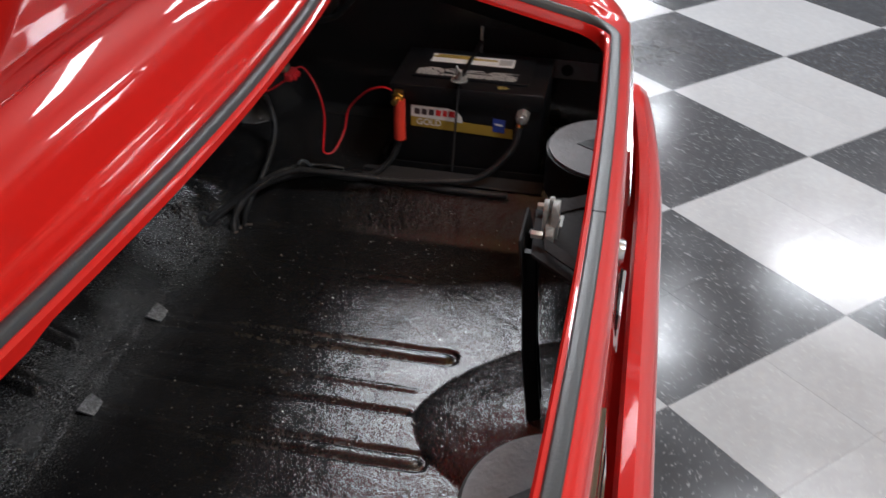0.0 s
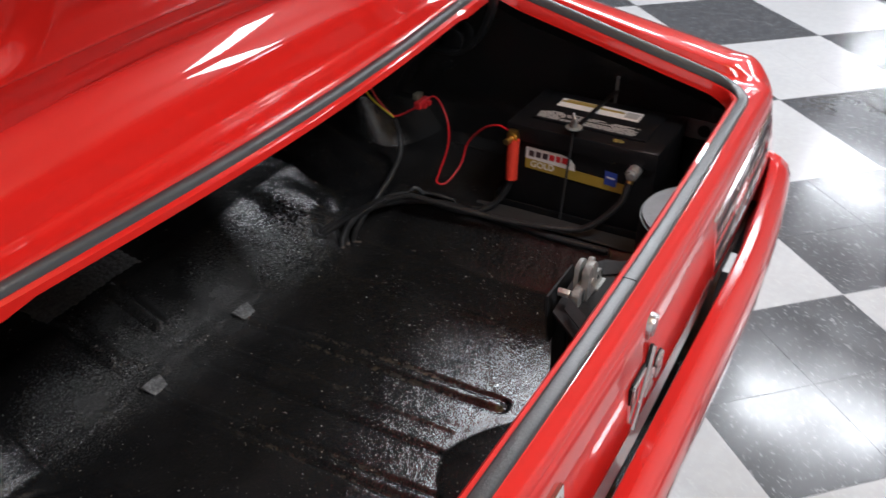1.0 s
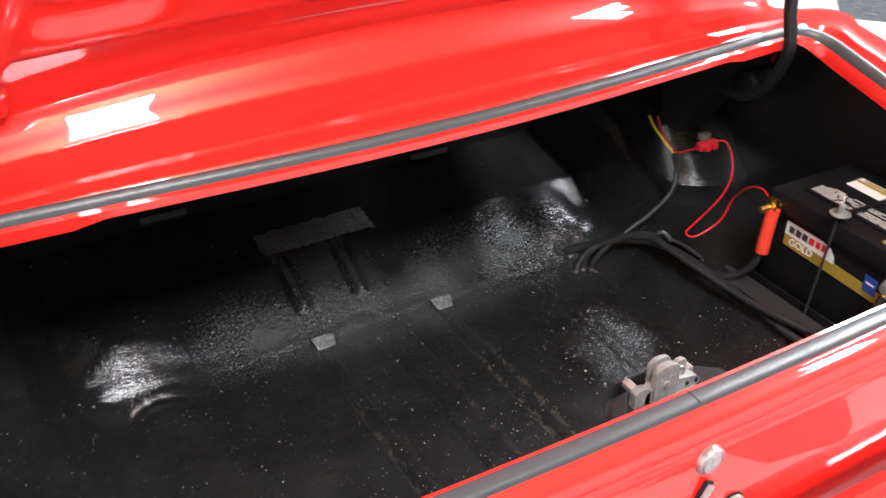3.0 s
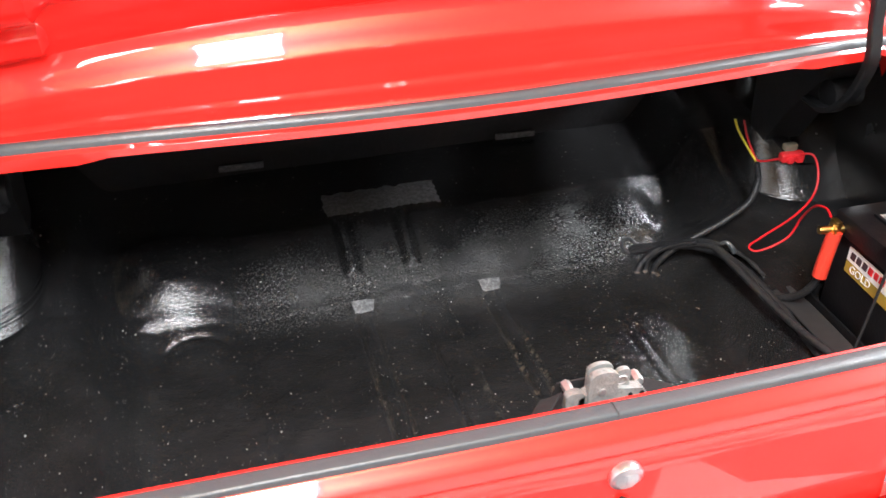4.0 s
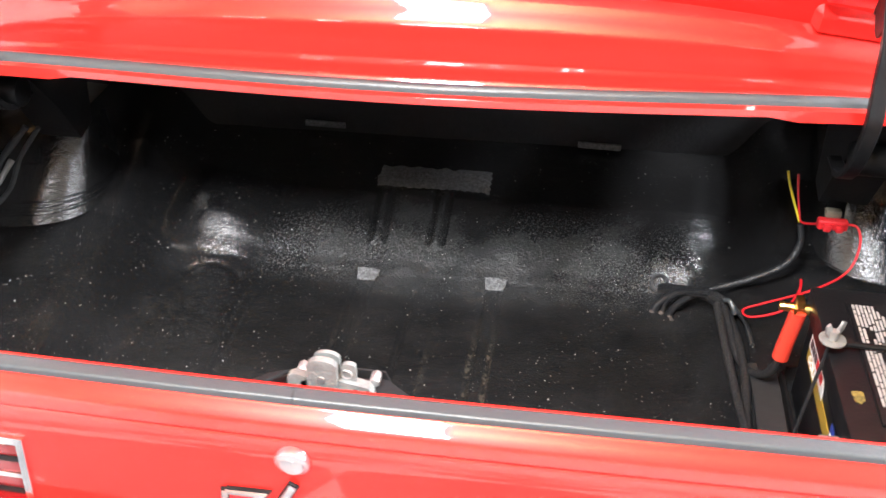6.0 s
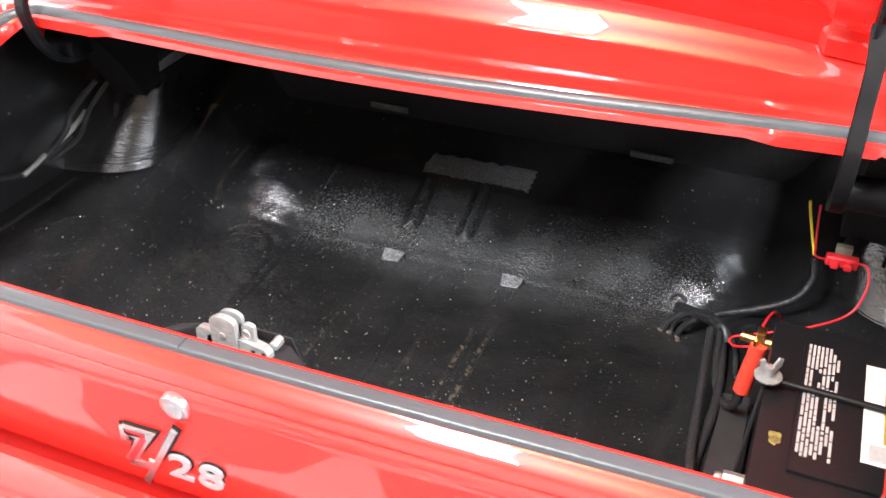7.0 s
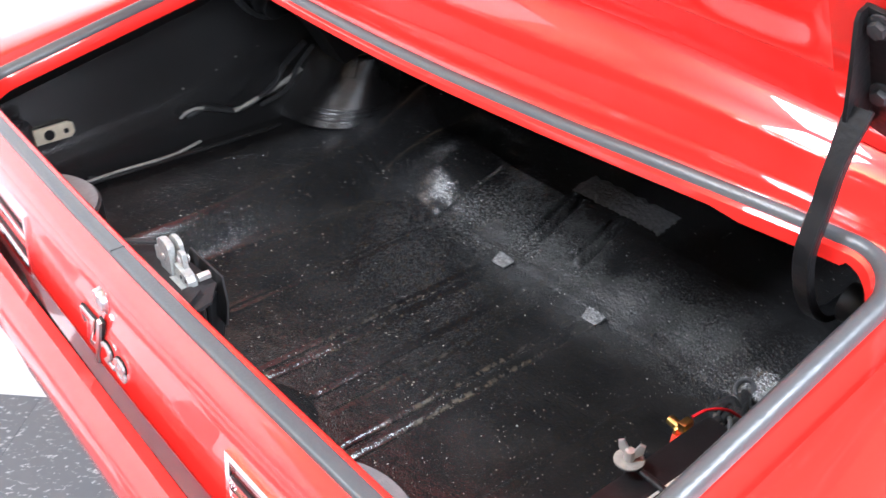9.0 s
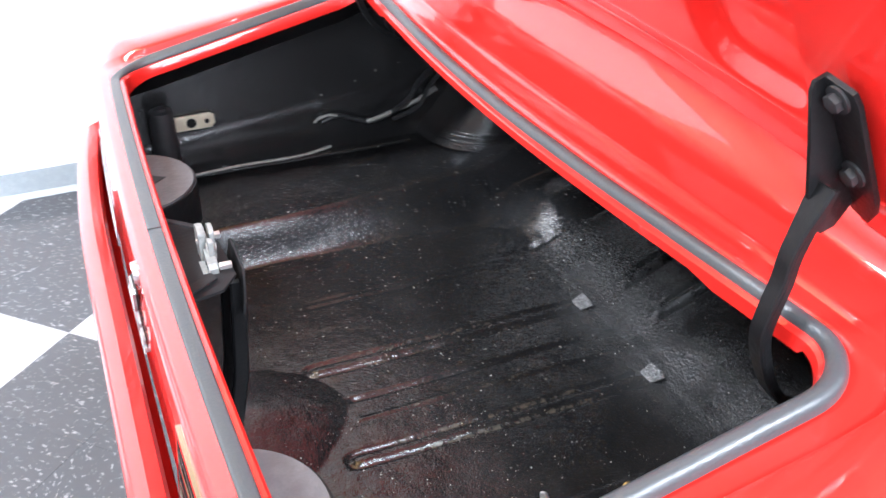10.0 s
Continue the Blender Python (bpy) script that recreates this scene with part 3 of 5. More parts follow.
def bumper_point(u, v):
    a = abs(u)
    x = XC + 0.80 * math.copysign(min(a, 0.94) / 0.94, u) if a < 0.94 else XC + math.copysign(0.80 + 0.022 * math.sin((a - 0.94) / 0.06 * math.pi / 2), u)
    bend = 0.10 * max(0.0, a - 0.35) ** 2 + 0.10 * step(0.9, 1.0, a)
    return (x, -0.056 + section[v][0]*0.85 * (1 - 0.3 * step(0.9, 1, a)) + bend, 0.625 + section[v][1] * (1 - 0.25 * step(0.9, 1, a)))


sheet(bm, bumper_point, us, range(len(section)))
thicken(bm, 0.003)
wpart("bumper", bm, RED, car, "red painted rear bumper bar", smooth=50)

# trunk lid, hinged at the front and leaning back over the opening
LEAN_BACK = radians(25.5)
LID_Y, LID_Z = 0.584, 1.022
up_lid = Vector((0, -math.sin(LEAN_BACK), math.cos(LEAN_BACK)))
out_lid = Vector((0, -math.cos(LEAN_BACK), -math.sin(LEAN_BACK)))      # towards the trunk


def lid_point(x, v, w):
    """x across, v up the lid, w towards the trunk."""
    drop = -0.12 * x * x
    return Vector((XC + x, LID_Y, LID_Z)) + up_lid * (v + drop * max(0.0, 1 - v / 0.45)) + out_lid * w


def lid_relief(x, v):
    """Height of the pressed inner panel."""
    a = abs(x)
    h = -0.030 + 0.024 * step(0.040, 0.085, v) * (1 - step(0.625, 0.645, a))
    h -= 0.016 * math.exp(-((v - 0.036) / 0.0075) ** 2) * (1 - step(0.62, 0.64, a))
    for cx, cv, hx, hv in ((0.398, 0.185, 0.092, 0.100), (0.13, 0.235, 0.09, 0.11)):
        d = (abs((a - cx) / hx) ** 4 + abs((v - cv) / hv) ** 4) ** 0.25
        h -= 0.018 * (1 - step(0.72, 1.05, d))
    h += 0.023 * step(0.49, 0.505, a) * (1 - step(0.62, 0.64, a))
    h -= 0.012 * step(0.26, 0.30, v) * (1 - step(0.46, 0.5, v)) * (1 - step(0.4, 0.46, a))
    return h


lid = wpart("trunk_lid", sheet(bmesh.new(), lambda x, v: lid_point(x, v, lid_relief(x, v)), span(-0.655, 0.655, 132), span(0.0, 0.10, 34) + span(0.105, 0.62, 56)), RED, car,
            "raised red trunk lid with a pressed inner panel", smooth=40)
wpart("outer_skin", thicken(sheet(bmesh.new(), lambda x, v: lid_point(x, v, -0.035 + 0.02 * (x / 0.66) ** 2), span(-0.668, 0.668, 40), span(-0.022, 0.64, 20)), 0.002), RED, lid)
bm = bmesh.new()
loop = [(x, -0.022) for x in span(-0.668, 0.668, 40)] + [(0.668, v) for v in span(0.0, 0.62, 12)] + [(x, 0.64) for x in span(0.668, -0.668, 40)] + [(-0.668, v) for v in span(0.62, 0.0, 12)]
rings = []
for s, w in ((1.0, -0.034), (1.0, -0.031), (0.99, -0.0295), (0.975, -0.0295)):
    rings.append([bm.verts.new(lid_point(x * s, 0.309 + (v - 0.309) * (1 - (1 - s) * 1.4), w)) for x, v in loop])
for a, b in zip(rings, rings[1:]):
    for k in range(len(loop)):
        j = (k + 1) % len(loop)
        bm.faces.new((a[k], a[j], b[j], b[k]))
wpart("hem_flange", thicken(bm, 0.001), RED, lid, smooth=50)

# hinge straps
for s in (-1, 1):
    hx = (-0.575, 0.565)[s > 0]
    path = [Vector((hx, y, z)) for y, z in ((0.575, 0.838), (0.535, 0.838), (0.507, 0.848), (0.481, 0.877), (0.465, 0.910), (0.457, 0.942), (0.461, 0.968), (0.4685, 0.994), (0.4725, 1.020), (0.480, 1.042), (0.488, 1.060), (0.497, 1.080))]
    line = glide(path, 6)
    wide = [0.0185 + 0.008 * step(0.75, 1.0, k / (len(line) - 1)) for k in range(len(line))]
    strap = wpart("hinge_strap", ribbon(bmesh.new(), line, wide, 0.0065, (1, 0, 0)), BLACK, car, "black gooseneck steel hinge strap")
    # folded edges make the strap a channel
    for e in (-1, 1):
        edge = [p + Vector((e * 0.0082, 0.004, -0.001)) for p in line[6:]]
        wpart("strap_edge", ribbon(bmesh.new(), edge, 0.0030, 0.008, (1, 0, 0)), BLACK, strap)
    bm = bmesh.new()
    o = Vector((hx, 0.5305, 1.0755))
    turn = Matrix(((1, up_lid.x, out_lid.x, o.x), (0, up_lid.y, out_lid.y, o.y), (0, up_lid.z, out_lid.z, o.z), (0, 0, 0, 1)))
    outline_plate(bm, [(-0.009, -0.030), (0.009, -0.038), (0.020, -0.022), (0.025, -0.004), (0.0265, 0.095), (0.023, 0.106), (-0.006, 0.112), (-0.009, 0.10), (-0.009, -0.01)], 0.005, turn, 0.0015)
    wpart("hinge_plate", bm, BLACK, strap)
    # flange that tapers into the strap
    side = Matrix(((0, 0, 1, hx - s * 0.007 - 0.002), (up_lid.y, out_lid.y, 0, o.y), (up_lid.z, out_lid.z, 0, o.z), (0, 0, 0, 1)))
    wpart("plate_flange", outline_plate(bmesh.new(), [(0.112, 0.0), (0.113, 0.014), (0.106, 0.019), (0.06, 0.030), (0.015, 0.042), (-0.015, 0.047), (-0.032, 0.040), (-0.034, 0.026), (-0.02, 0.0)], 0.004, side, 0.001), BLACK, strap)
    for v in (0.018, 0.095):
        bm = bmesh.new()
        cyl(bm, turn @ Vector((0.006, v, 0.004)), turn @ Vector((0.006, v, 0.0075)), 0.0125, n=20)
        cyl(bm, turn @ Vector((0.006, v, 0.0075)), turn @ Vector((0.006, v, 0.014)), 0.0085, n=6, bevel=0.001)
        wpart("bolt", bm, DARK_RUBBER, strap)
    # gusset that carries the hinge under the deck
    bm = bmesh.new()
    x0 = XC + s * 0.618
    outer = [(0.55, 0.90), (0.69, 0.96), (0.745, 0.80), (0.735, 0.715), (0.690, 0.705), (0.645, 0.78)]
    m = Matrix(((0, 0, 1, x0 - 0.035), (1, 0, 0, 0), (0, 1, 0, 0), (0, 0, 0, 1)))
    outline_plate(bm, outer, 0.07, m)
    wpart("hinge_gusset", bm, DULL, car)
    bm = bmesh.new()
    cyl(bm, (x0 - s * 0.05, 0.545, 0.855), (x0 + s * 0.0, 0.545, 0.855), 0.022, n=24, bevel=0.003)
    wpart("hinge_pivot", bm, BLACK, car)


# ---------------------------------------------------------------- inside of the trunk
def floor_z(x, y):
    a = x - XC
    up = max(0.0, y - 0.705)
    z = FLOOR_Z + 0.44 * (min(up, 0.16) - 0.012 * step(0, 0.03, up)) + 0.17 * max(0.0, up - 0.16)
    t = min(1.0, max(0.0, (y - 0.27) / 0.40))
    rise = 0.078 * step(0.462 - 0.025 * t, 0.505 + 0.045 * t, -a) if a < 0 else 0.084 * step(0.40, 0.50, a)
    z += rise * (1 - step(0.60, 0.82, y) * (1 - step(0.49, 0.57, abs(a))))
    # low mound that the latch brace stands on
    e, n = (a + 0.020) / (0.155 if a < -0.020 else 0.205), abs(y - 0.025) / 0.212
    r = math.hypot(e, n) if a < -0.020 else (e ** 1.4 + n ** 1.4) ** (1 / 1.4)
    z += 0.055 * max(0.0, 1 - r) ** 0.85
    z += 0.022 * x
    
    # beads pressed into the floor
    for rx, y0, y1, w in ((0.104, 0.20, 0.685, 0.020), (-0.116, 0.20, 0.685, 0.020), (0.29, 0.30, 0.60, 0.014), (-0.30, 0.25, 0.62, 0.012)):
        along = step(y0 - 0.006, y0 + 0.006, y) * (1 - step(y1 - 0.012, y1 + 0.012, y))
        round_end = max(0.0, y0 + w - y) / w if y < y0 + w else 0.0
        d = math.hypot(a - rx, w * 0.70 * round_end)
        deep = 0.0047 if w > 0.015 else 0.0018
        z -= deep * along * math.exp(-((d - w * 0.70) / (w * 0.20)) ** 2)
        z += deep * 0.45 * along * math.exp(-(d / (w * 0.36)) ** 4)
    # wide bead between them: one sharp groove, one soft edge
    along = step(0.238, 0.250, y) * (1 - step(0.655, 0.68, y))
    z -= along * (0.0055 * math.exp(-((a + 0.026) / 0.0048) ** 2) - 0.0022 * math.exp(-((a - 0.022) / 0.0042) ** 2))
    for rx in (-0.105, 0.0):
        along = step(0.765, 0.785, y) * (1 - step(0.865, 0.885, y))
        d = abs(a + XC - rx)
        z -= 0.011 * along * math.exp(-((d - 0.012) / 0.0045) ** 2)
        z += 0.006 * along * math.exp(-(d / 0.008) ** 2)
        z += 0.006 * math.exp(-(math.hypot(d, y - 0.772) / 0.008) ** 2)
    # crease between the centre of the ramp and the dome
    z -= 0.0050 * math.exp(-((a + 0.312 - 0.10 * (y - 0.74)) / 0.0055) ** 2) * step(0.66, 0.70, y) * (1 - step(0.82, 0.87, y))
    # shock mount domes
    for dx, y0, y1, h in ((-0.398, 0.668, 0.764, 0.056), (0.400, 0.706, 0.755, 0.024)):
        climb = 0.55 * min(1.0, max(0.0, (y - y0) / (y1 - y0))) + 0.45 * step(y0, y1, y)
        lean = 1 - 0.25 * min(1.0, max(0.0, (a + 0.455) / 0.125)) if dx < 0 else 1.0
        across = lean * math.exp(-(abs(a - dx) / (0.090 if dx < 0 else 0.048)) ** (2.5 if dx < 0 else 3.0))
        z += h * climb * across * (1 - step(y1 + 0.01, y1 + 0.17, y))
    # round cover plate at the foot of the larger dome
    q = math.hypot((a + 0.383) / 0.052, (y - 0.650) / 0.034)
    z -= 0.0023 * (math.exp(-((q - 1.05) / 0.12) ** 2) - 0.5 * math.exp(-((q - 0.78) / 0.12) ** 2)) * step(0.630, 0.668, y)
    # soft creases along the raised side
    z += 0.0025 * (math.exp(-((a + 0.555) / 0.024) ** 2) + math.exp(-((a + 0.445) / 0.020) ** 2)) * step(0.10, 0.16, y) * (1 - step(0.55, 0.68, y))
    z += 0.0016 * noise.noise((x * 14, y * 14, 0.3)) + 0.0008 * noise.noise((x * 45, y * 45, 2.3))
    return z


FLOOR_XS = [XC + a for a in span(-0.76, -0.47, 60) + span(-0.466, -0.27, 60) + span(-0.267, -0.142, 26) + span(-0.140, 0.132, 128) + span(0.136, 0.76, 140)]
wpart("trunk_floor", sheet(bmesh.new(), lambda x, y: (x, y, floor_z(x, y)), FLOOR_XS, span(-0.01, 1.04, 300)), FLOORCOAT, car,
      "black undercoated ribbed trunk floor with dust specks", smooth=70)
bm = bmesh.new()
sheet(bm, lambda x, v: (x, 1.035 + 0.05 * (v - 0.5) ** 2, 0.48 + 0.48 * v), span(XC - 0.76, XC + 0.76, 30), span(0, 1, 16))
wpart("seat_bulkhead", thicken(bm, 0.003), DULL, car, "black steel bulkhead behind the seat")
wpart("parcel_shelf", box(bmesh.new(), (XC - 0.74, 0.70, 0.955), (XC + 0.74, 1.05, 0.965)), DULL, car)
for s in (-1, 1):
    bm = bmesh.new()
    sheet(bm, lambda y, v: (XC + s * (0.765 - 0.02 * v + 0.012 * step(0.45, 0.5, v)), y, 0.46 + (rim_z(0, min(y, 0.6)) - 0.535) * v), span(0.0, 1.04, 30), span(0, 1, 24))
    wpart("inner_side_panel", thicken(bm, 0.002), UNDERCOAT, car)
    # wheelhouse
    bm = bmesh.new()

    def house(u, v):
        a = math.pi * (u - 0.5)
        ca = abs(math.cos(a)) ** 0.75
        sa = math.copysign(abs(math.sin(a)) ** 0.75, a)
        cone = 1 - 1.04 * min(v, 0.62) - 0.75 * max(0.0, v - 0.62)
        return (XC + s * (0.80 - 0.207 * (1 - 0.20 * v) * ca), 0.80 + (0.168 * cone if sa < 0 else 0.36) * sa, 0.550 + 0.22 * min(v, 0.62) + 0.03 * max(0.0, v - 0.62))

    def on_house(a, v, out=0.002):
        """A point on the wheelhouse at the angle a, a little proud of it."""
        x, y, z = house(a / math.pi + 0.5, v)
        return (x - s * out * math.cos(a), y + out * math.sin(a), z)

    sheet(bm, house, span(0, 1, 60), span(0, 1, 22))
    wheelhouse = wpart("wheelhouse", bm, UNDERCOAT, car, "black wheelhouse bulging into the trunk", smooth=60)
    for v, r in ((0.075, 0.0034), (0.115, 0.0026), (0.150, 0.0022)):
        bm = bmesh.new()
        tube(bm, [on_house(a, v + 0.010 * noise.noise((a * 3, v * 40, s)), 0.001) for a in span(-1.54, 0.9, 26)], r, n=8, steps=3, wobble=0.45)
        wpart("seam", bm, UNDERCOAT, wheelhouse)
    for a0, a1, v0, v1 in ((-1.30, -1.02, 0.40, 0.50), (-0.80, -0.55, 0.44, 0.60)):
        bm = bmesh.new()
        thicken(sheet(bm, lambda a, v: on_house(a, v, 0.0055), span(a0, a1, 8), span(v0, v1, 4)), 0.0042)
        wpart("tab", bm, UNDERCOAT, wheelhouse)
    # folded ledge between the floor and the side
    bm = bmesh.new()
    ribbon(bm, [(XC + s * (0.722 + 0.006 * math.sin(9 * y)), y, FLOOR_Z + 0.088 + s * 0.015) for y in span(0.10, 0.60, 20)], 0.034, 0.008, (1, 0, 0.15))
    wpart("side_ledge", bm, UNDERCOAT, car)
bm = bmesh.new()
sheet(bm, lambda x, v: (x, 0.0 + 0.03 * v + 0.035 * (x - XC) ** 2, 0.79 - 0.34 * v), span(XC - 0.74, XC + 0.74, 30), span(0, 1, 8))
wpart("inner_tail_panel", thicken(bm, 0.002), BLACK, car)
# loose grit lying on the floor
random.seed(11)
GRIT = material("pale_grit", (0.06, 0.058, 0.052), 0.45, per_piece=0.42, second=(0.50, 0.49, 0.46))
bm = bmesh.new()
left_over = 1700
while left_over:
    x, y = random.uniform(-0.62, 0.47), random.uniform(0.06, 0.93)
    near = 0.18 * (y < 0.8) + 0.6 * math.exp(-((y - 0.33) / 0.16) ** 2) + 0.75 * math.exp(-((y - 0.74) / 0.07) ** 2) * (abs(x - 0.02) < 0.32)
    if random.random() > near * (0.55 + 0.9 * abs(noise.noise((x * 7, y * 7, 5.0)))):
        continue
    left_over -= 1
    r = 0.0005 + 0.0008 * random.random() ** 3 + (0.0011 if random.random() < 0.05 else 0.0)
    z, a0 = floor_z(x, y), random.uniform(0, 6.28)
    ring = [bm.verts.new((x + r * random.uniform(0.7, 1.3) * math.cos(a0 + k * 2.094), y + r * random.uniform(0.7, 1.3) * math.sin(a0 + k * 2.094), z - 0.0002)) for k in range(3)]
    peak = bm.verts.new((x + 0.2 * r, y, z + r * random.uniform(0.5, 1.0)))
    for k in range(3):
        bm.faces.new((ring[k], ring[(k + 1) % 3], peak))
tagged(wpart("grit", bm, GRIT, car, smooth=0), kind="stuff")
random.seed(23)
for k in range(16):
    x, y = -0.662 + 0.003 * k + random.uniform(-0.008, 0.008), 0.445 + 0.0046 * k + random.uniform(-0.006, 0.006)
    r = random.uniform(0.0018, 0.0042)
    bm = bmesh.new()
    bmesh.ops.create_icosphere(bm, subdivisions=2, radius=r, matrix=Matrix.Translation((x, y, floor_z(x, y))) @ Matrix.Diagonal((random.uniform(0.9, 1.7), random.uniform(0.9, 1.6), 0.7, 1)))
    wpart("sealer_drip", bm, UNDERCOAT, car)
# slots stamped high in the bulkhead
for cx in (-0.257, 0.270):
    bm = bmesh.new()
    box(bm, (cx - 0.040, 1.018, 0.588), (cx + 0.040, 1.024, 0.600), 0.002)
    wpart("stamped_slot", bm, PRIMER_PATCH, car)
# rough grey sealer patch on the ramp
bm = bmesh.new()


def patch_point(u, v):
    """Lumpy sealer laid on thick, with ragged ends and short runs along its lower edge."""
    run = 0.010 * max(0.0, noise.noise((u * 70, 4.0, 0.0))) + 0.004 * noise.noise((u * 210, 2.0, 0.0))
    x = u + 0.006 * noise.noise((u * 40, v * 6, 8.0)) * (1 if abs(u + 0.022) > 0.07 else 0)
    y = 0.884 - run * (1 - v) + (0.058 + 0.006 * noise.noise((u * 60, 9.0, 1.0))) * v
    rim = min(1.0, 5 * v, 5 * (1 - v), (u + 0.128) / 0.010, (0.080 - u) / 0.010)
    return (x, y, floor_z(x, y) + 0.0015 + max(0.0, rim) * (0.0042 + 0.0022 * noise.noise((x * 130, y * 130, 3.0)) + 0.0012 * noise.noise((x * 300, y * 300, 5.0))))


sheet(bm, patch_point, span(-0.128, 0.080, 100), span(0, 1, 30))
wpart("sealer_patch", bm, PRIMER_PATCH, car, "rough grey sealer patch", smooth=60)
# bright ends of the two long beads
for rx in (-0.104, 0.115):
    bm = bmesh.new()
    lip = [(-0.016 + 0.0022 * noise.noise((rx * 50, 1.0, 0)), -0.012), (-0.004, -0.0135), (0.006, -0.0115), (0.014, -0.012), (0.0175, -0.002), (0.020, 0.010), (0.008, 0.0125), (-0.006, 0.011), (-0.019, 0.012), (-0.017, 0.001)]
    outline_plate(bm, lip, 0.0026, Matrix.Translation((rx, 0.694, FLOOR_Z + 0.022 * rx + 0.005)) @ Matrix.Rotation(radians(22), 4, "X"), 0.0010)
    wpart("bead_end", bm, BARE, car)

# ---------------------------------------------------------------- tail: lamps, lock, emblem, latch
def tail_y(x, z):
    """The tail panel's surface."""
    dz = z - rim_z(x, 0.0)
    prof = REAR[10:14]
    d = prof[-1][0]
    for (d0, h0), (d1, h1) in zip(prof, prof[1:]):
        if h1 <= dz <= h0:
            d = d0 + (d1 - d0) * (dz - h0) / (h1 - h0)
    q = d / OUT_REAR
    a = x - XC
    return (Y_REAR + 0.026 * a * a) * (1 - q) + (Y_REAR - OUT_REAR + 0.030 * a * a) * q


for s in (-1, 1):
    bezel_bm, lens_bm = bmesh.new(), bmesh.new()

    def on_tail(a, z, out):
        x = XC + s * a
        z += 0.012 * x
        return Vector((x, tail_y(x, z) - out, z))

    def panel_quad(bm, a0, a1, z0, z1, out, thick, nseg=10):
        rows = []
        for k in range(nseg + 1):
            a = a0 + (a1 - a0) * k / nseg
            rows.append([bm.verts.new(on_tail(a, z, o)) for z, o in ((z0, out), (z1, out), (z1, out - thick), (z0, out - thick))])
        for p, q in zip(rows, rows[1:]):
            for k in range(4):
                bm.faces.new((p[k], p[(k + 1) % 4], q[(k + 1) % 4], q[k]))
        bm.faces.new(rows[0][::-1])
        bm.faces.new(rows[-1])
        return bm

    lamp_lens = wpart("tail_lamp", panel_quad(lens_bm, 0.290, 0.690, 0.690, 0.768, 0.001, 0.01), LENS, car, "ribbed red tail lamp in a bright bezel")
    for z0, z1, a0, a1 in ((0.768, 0.776, 0.282, 0.700), (0.682, 0.690, 0.282, 0.700)):
        wpart("bezel_bar", panel_quad(bmesh.new(), a0, a1, z0, z1, 0.0045, 0.010), CHROME, lamp_lens)
    for a0, a1 in ((0.282, 0.290), (0.690, 0.700)):
        wpart("bezel_end", panel_quad(bmesh.new(), a0, a1, 0.690, 0.768, 0.0045, 0.010, 2), CHROME, lamp_lens)
    for k in range(3):
        z = 0.706 + 0.020 * k
        wpart("louvre", panel_quad(bmesh.new(), 0.291, 0.689, z, z + 0.005, 0.0035, 0.004), BLACK if k != 1 else CHROME, lamp_lens)
    wpart("reversing_lens", panel_quad(bmesh.new(), 0.44, 0.52, 0.692, 0.766, 0.0022, 0.004), WHITE_LENS, lamp_lens)

bm = bmesh.new()
ly = tail_y(XC - 0.012, 0.785)
cyl(bm, (XC - 0.012, ly + 0.006, 0.789), (XC - 0.012, ly - 0.005, 0.787), 0.0165, n=36, bevel=0.002)
lock = wpart("lock_cylinder", bm, DULL_CHROME, car, "round chrome trunk lock")
bm = bmesh.new()
cyl(bm, (XC - 0.012, ly - 0.003, 0.787), (XC - 0.012, ly - 0.0062, 0.787), 0.0115, n=28, bevel=0.001)
box(bm, (XC - 0.0135, ly - 0.0066, 0.781), (XC - 0.0105, ly - 0.005, 0.793), 0.0004)
wpart("lock_cover", bm, DULL_CHROME, lock)

# bright emblem of a zigzag, a slash and two rounded figures
ex, ez = -0.072, 0.675
EM = Matrix(((1, 0, 0, ex), (0, 0.0, -1, tail_y(0, 0.73) + 0.001), (0, 1, 0, ez), (0, 0, 0, 1)))
Z_LINE = [(0.0005, 0.049), (0.0015, 0.065), (0.031, 0.066), (0.0015, 0.0195), (0.030, 0.0205), (0.032, 0.031)]
bm = bmesh.new()
for leg in (Z_LINE[:3], Z_LINE[1:4], Z_LINE[3:]):
    stroke(bm, leg, 0.0125 if leg[0] == Z_LINE[1] else 0.0090, 0.0060, EM)
emblem = wpart("emblem", bm, DULL_CHROME, car, "chrome emblem with red inlay on the tail panel")
bm = bmesh.new()
for leg in (Z_LINE[:3], Z_LINE[1:4], Z_LINE[3:]):
    stroke(bm, leg, 0.0170 if leg[0] == Z_LINE[1] else 0.0130, 0.0035, EM)
stroke(bm, [(0.0180, -0.0050), (0.0690, 0.0885)], 0.0110, 0.0037, EM)
wpart("backing", bm, BLACK, emblem)
bm = bmesh.new()
stroke(bm, [(0.0275, 0.0625), (0.0040, 0.0240)], 0.0072, 0.0066, EM)
stroke(bm, [(0.006, 0.0655), (0.029, 0.0662)], 0.0035, 0.0066, EM)
wpart("inlay", bm, RED_PLASTIC, emblem)
bm = bmesh.new()
stroke(bm, [(0.0190, -0.0035), (0.0680, 0.0870)], 0.0072, 0.0075, EM)
wpart("slash_bar", bm, DULL_CHROME, emblem)
SLANT = Matrix(((1, 0.10, 0, 0), (0, 1, 0, 0), (0, 0, 1, 0), (0, 0, 0, 1)))
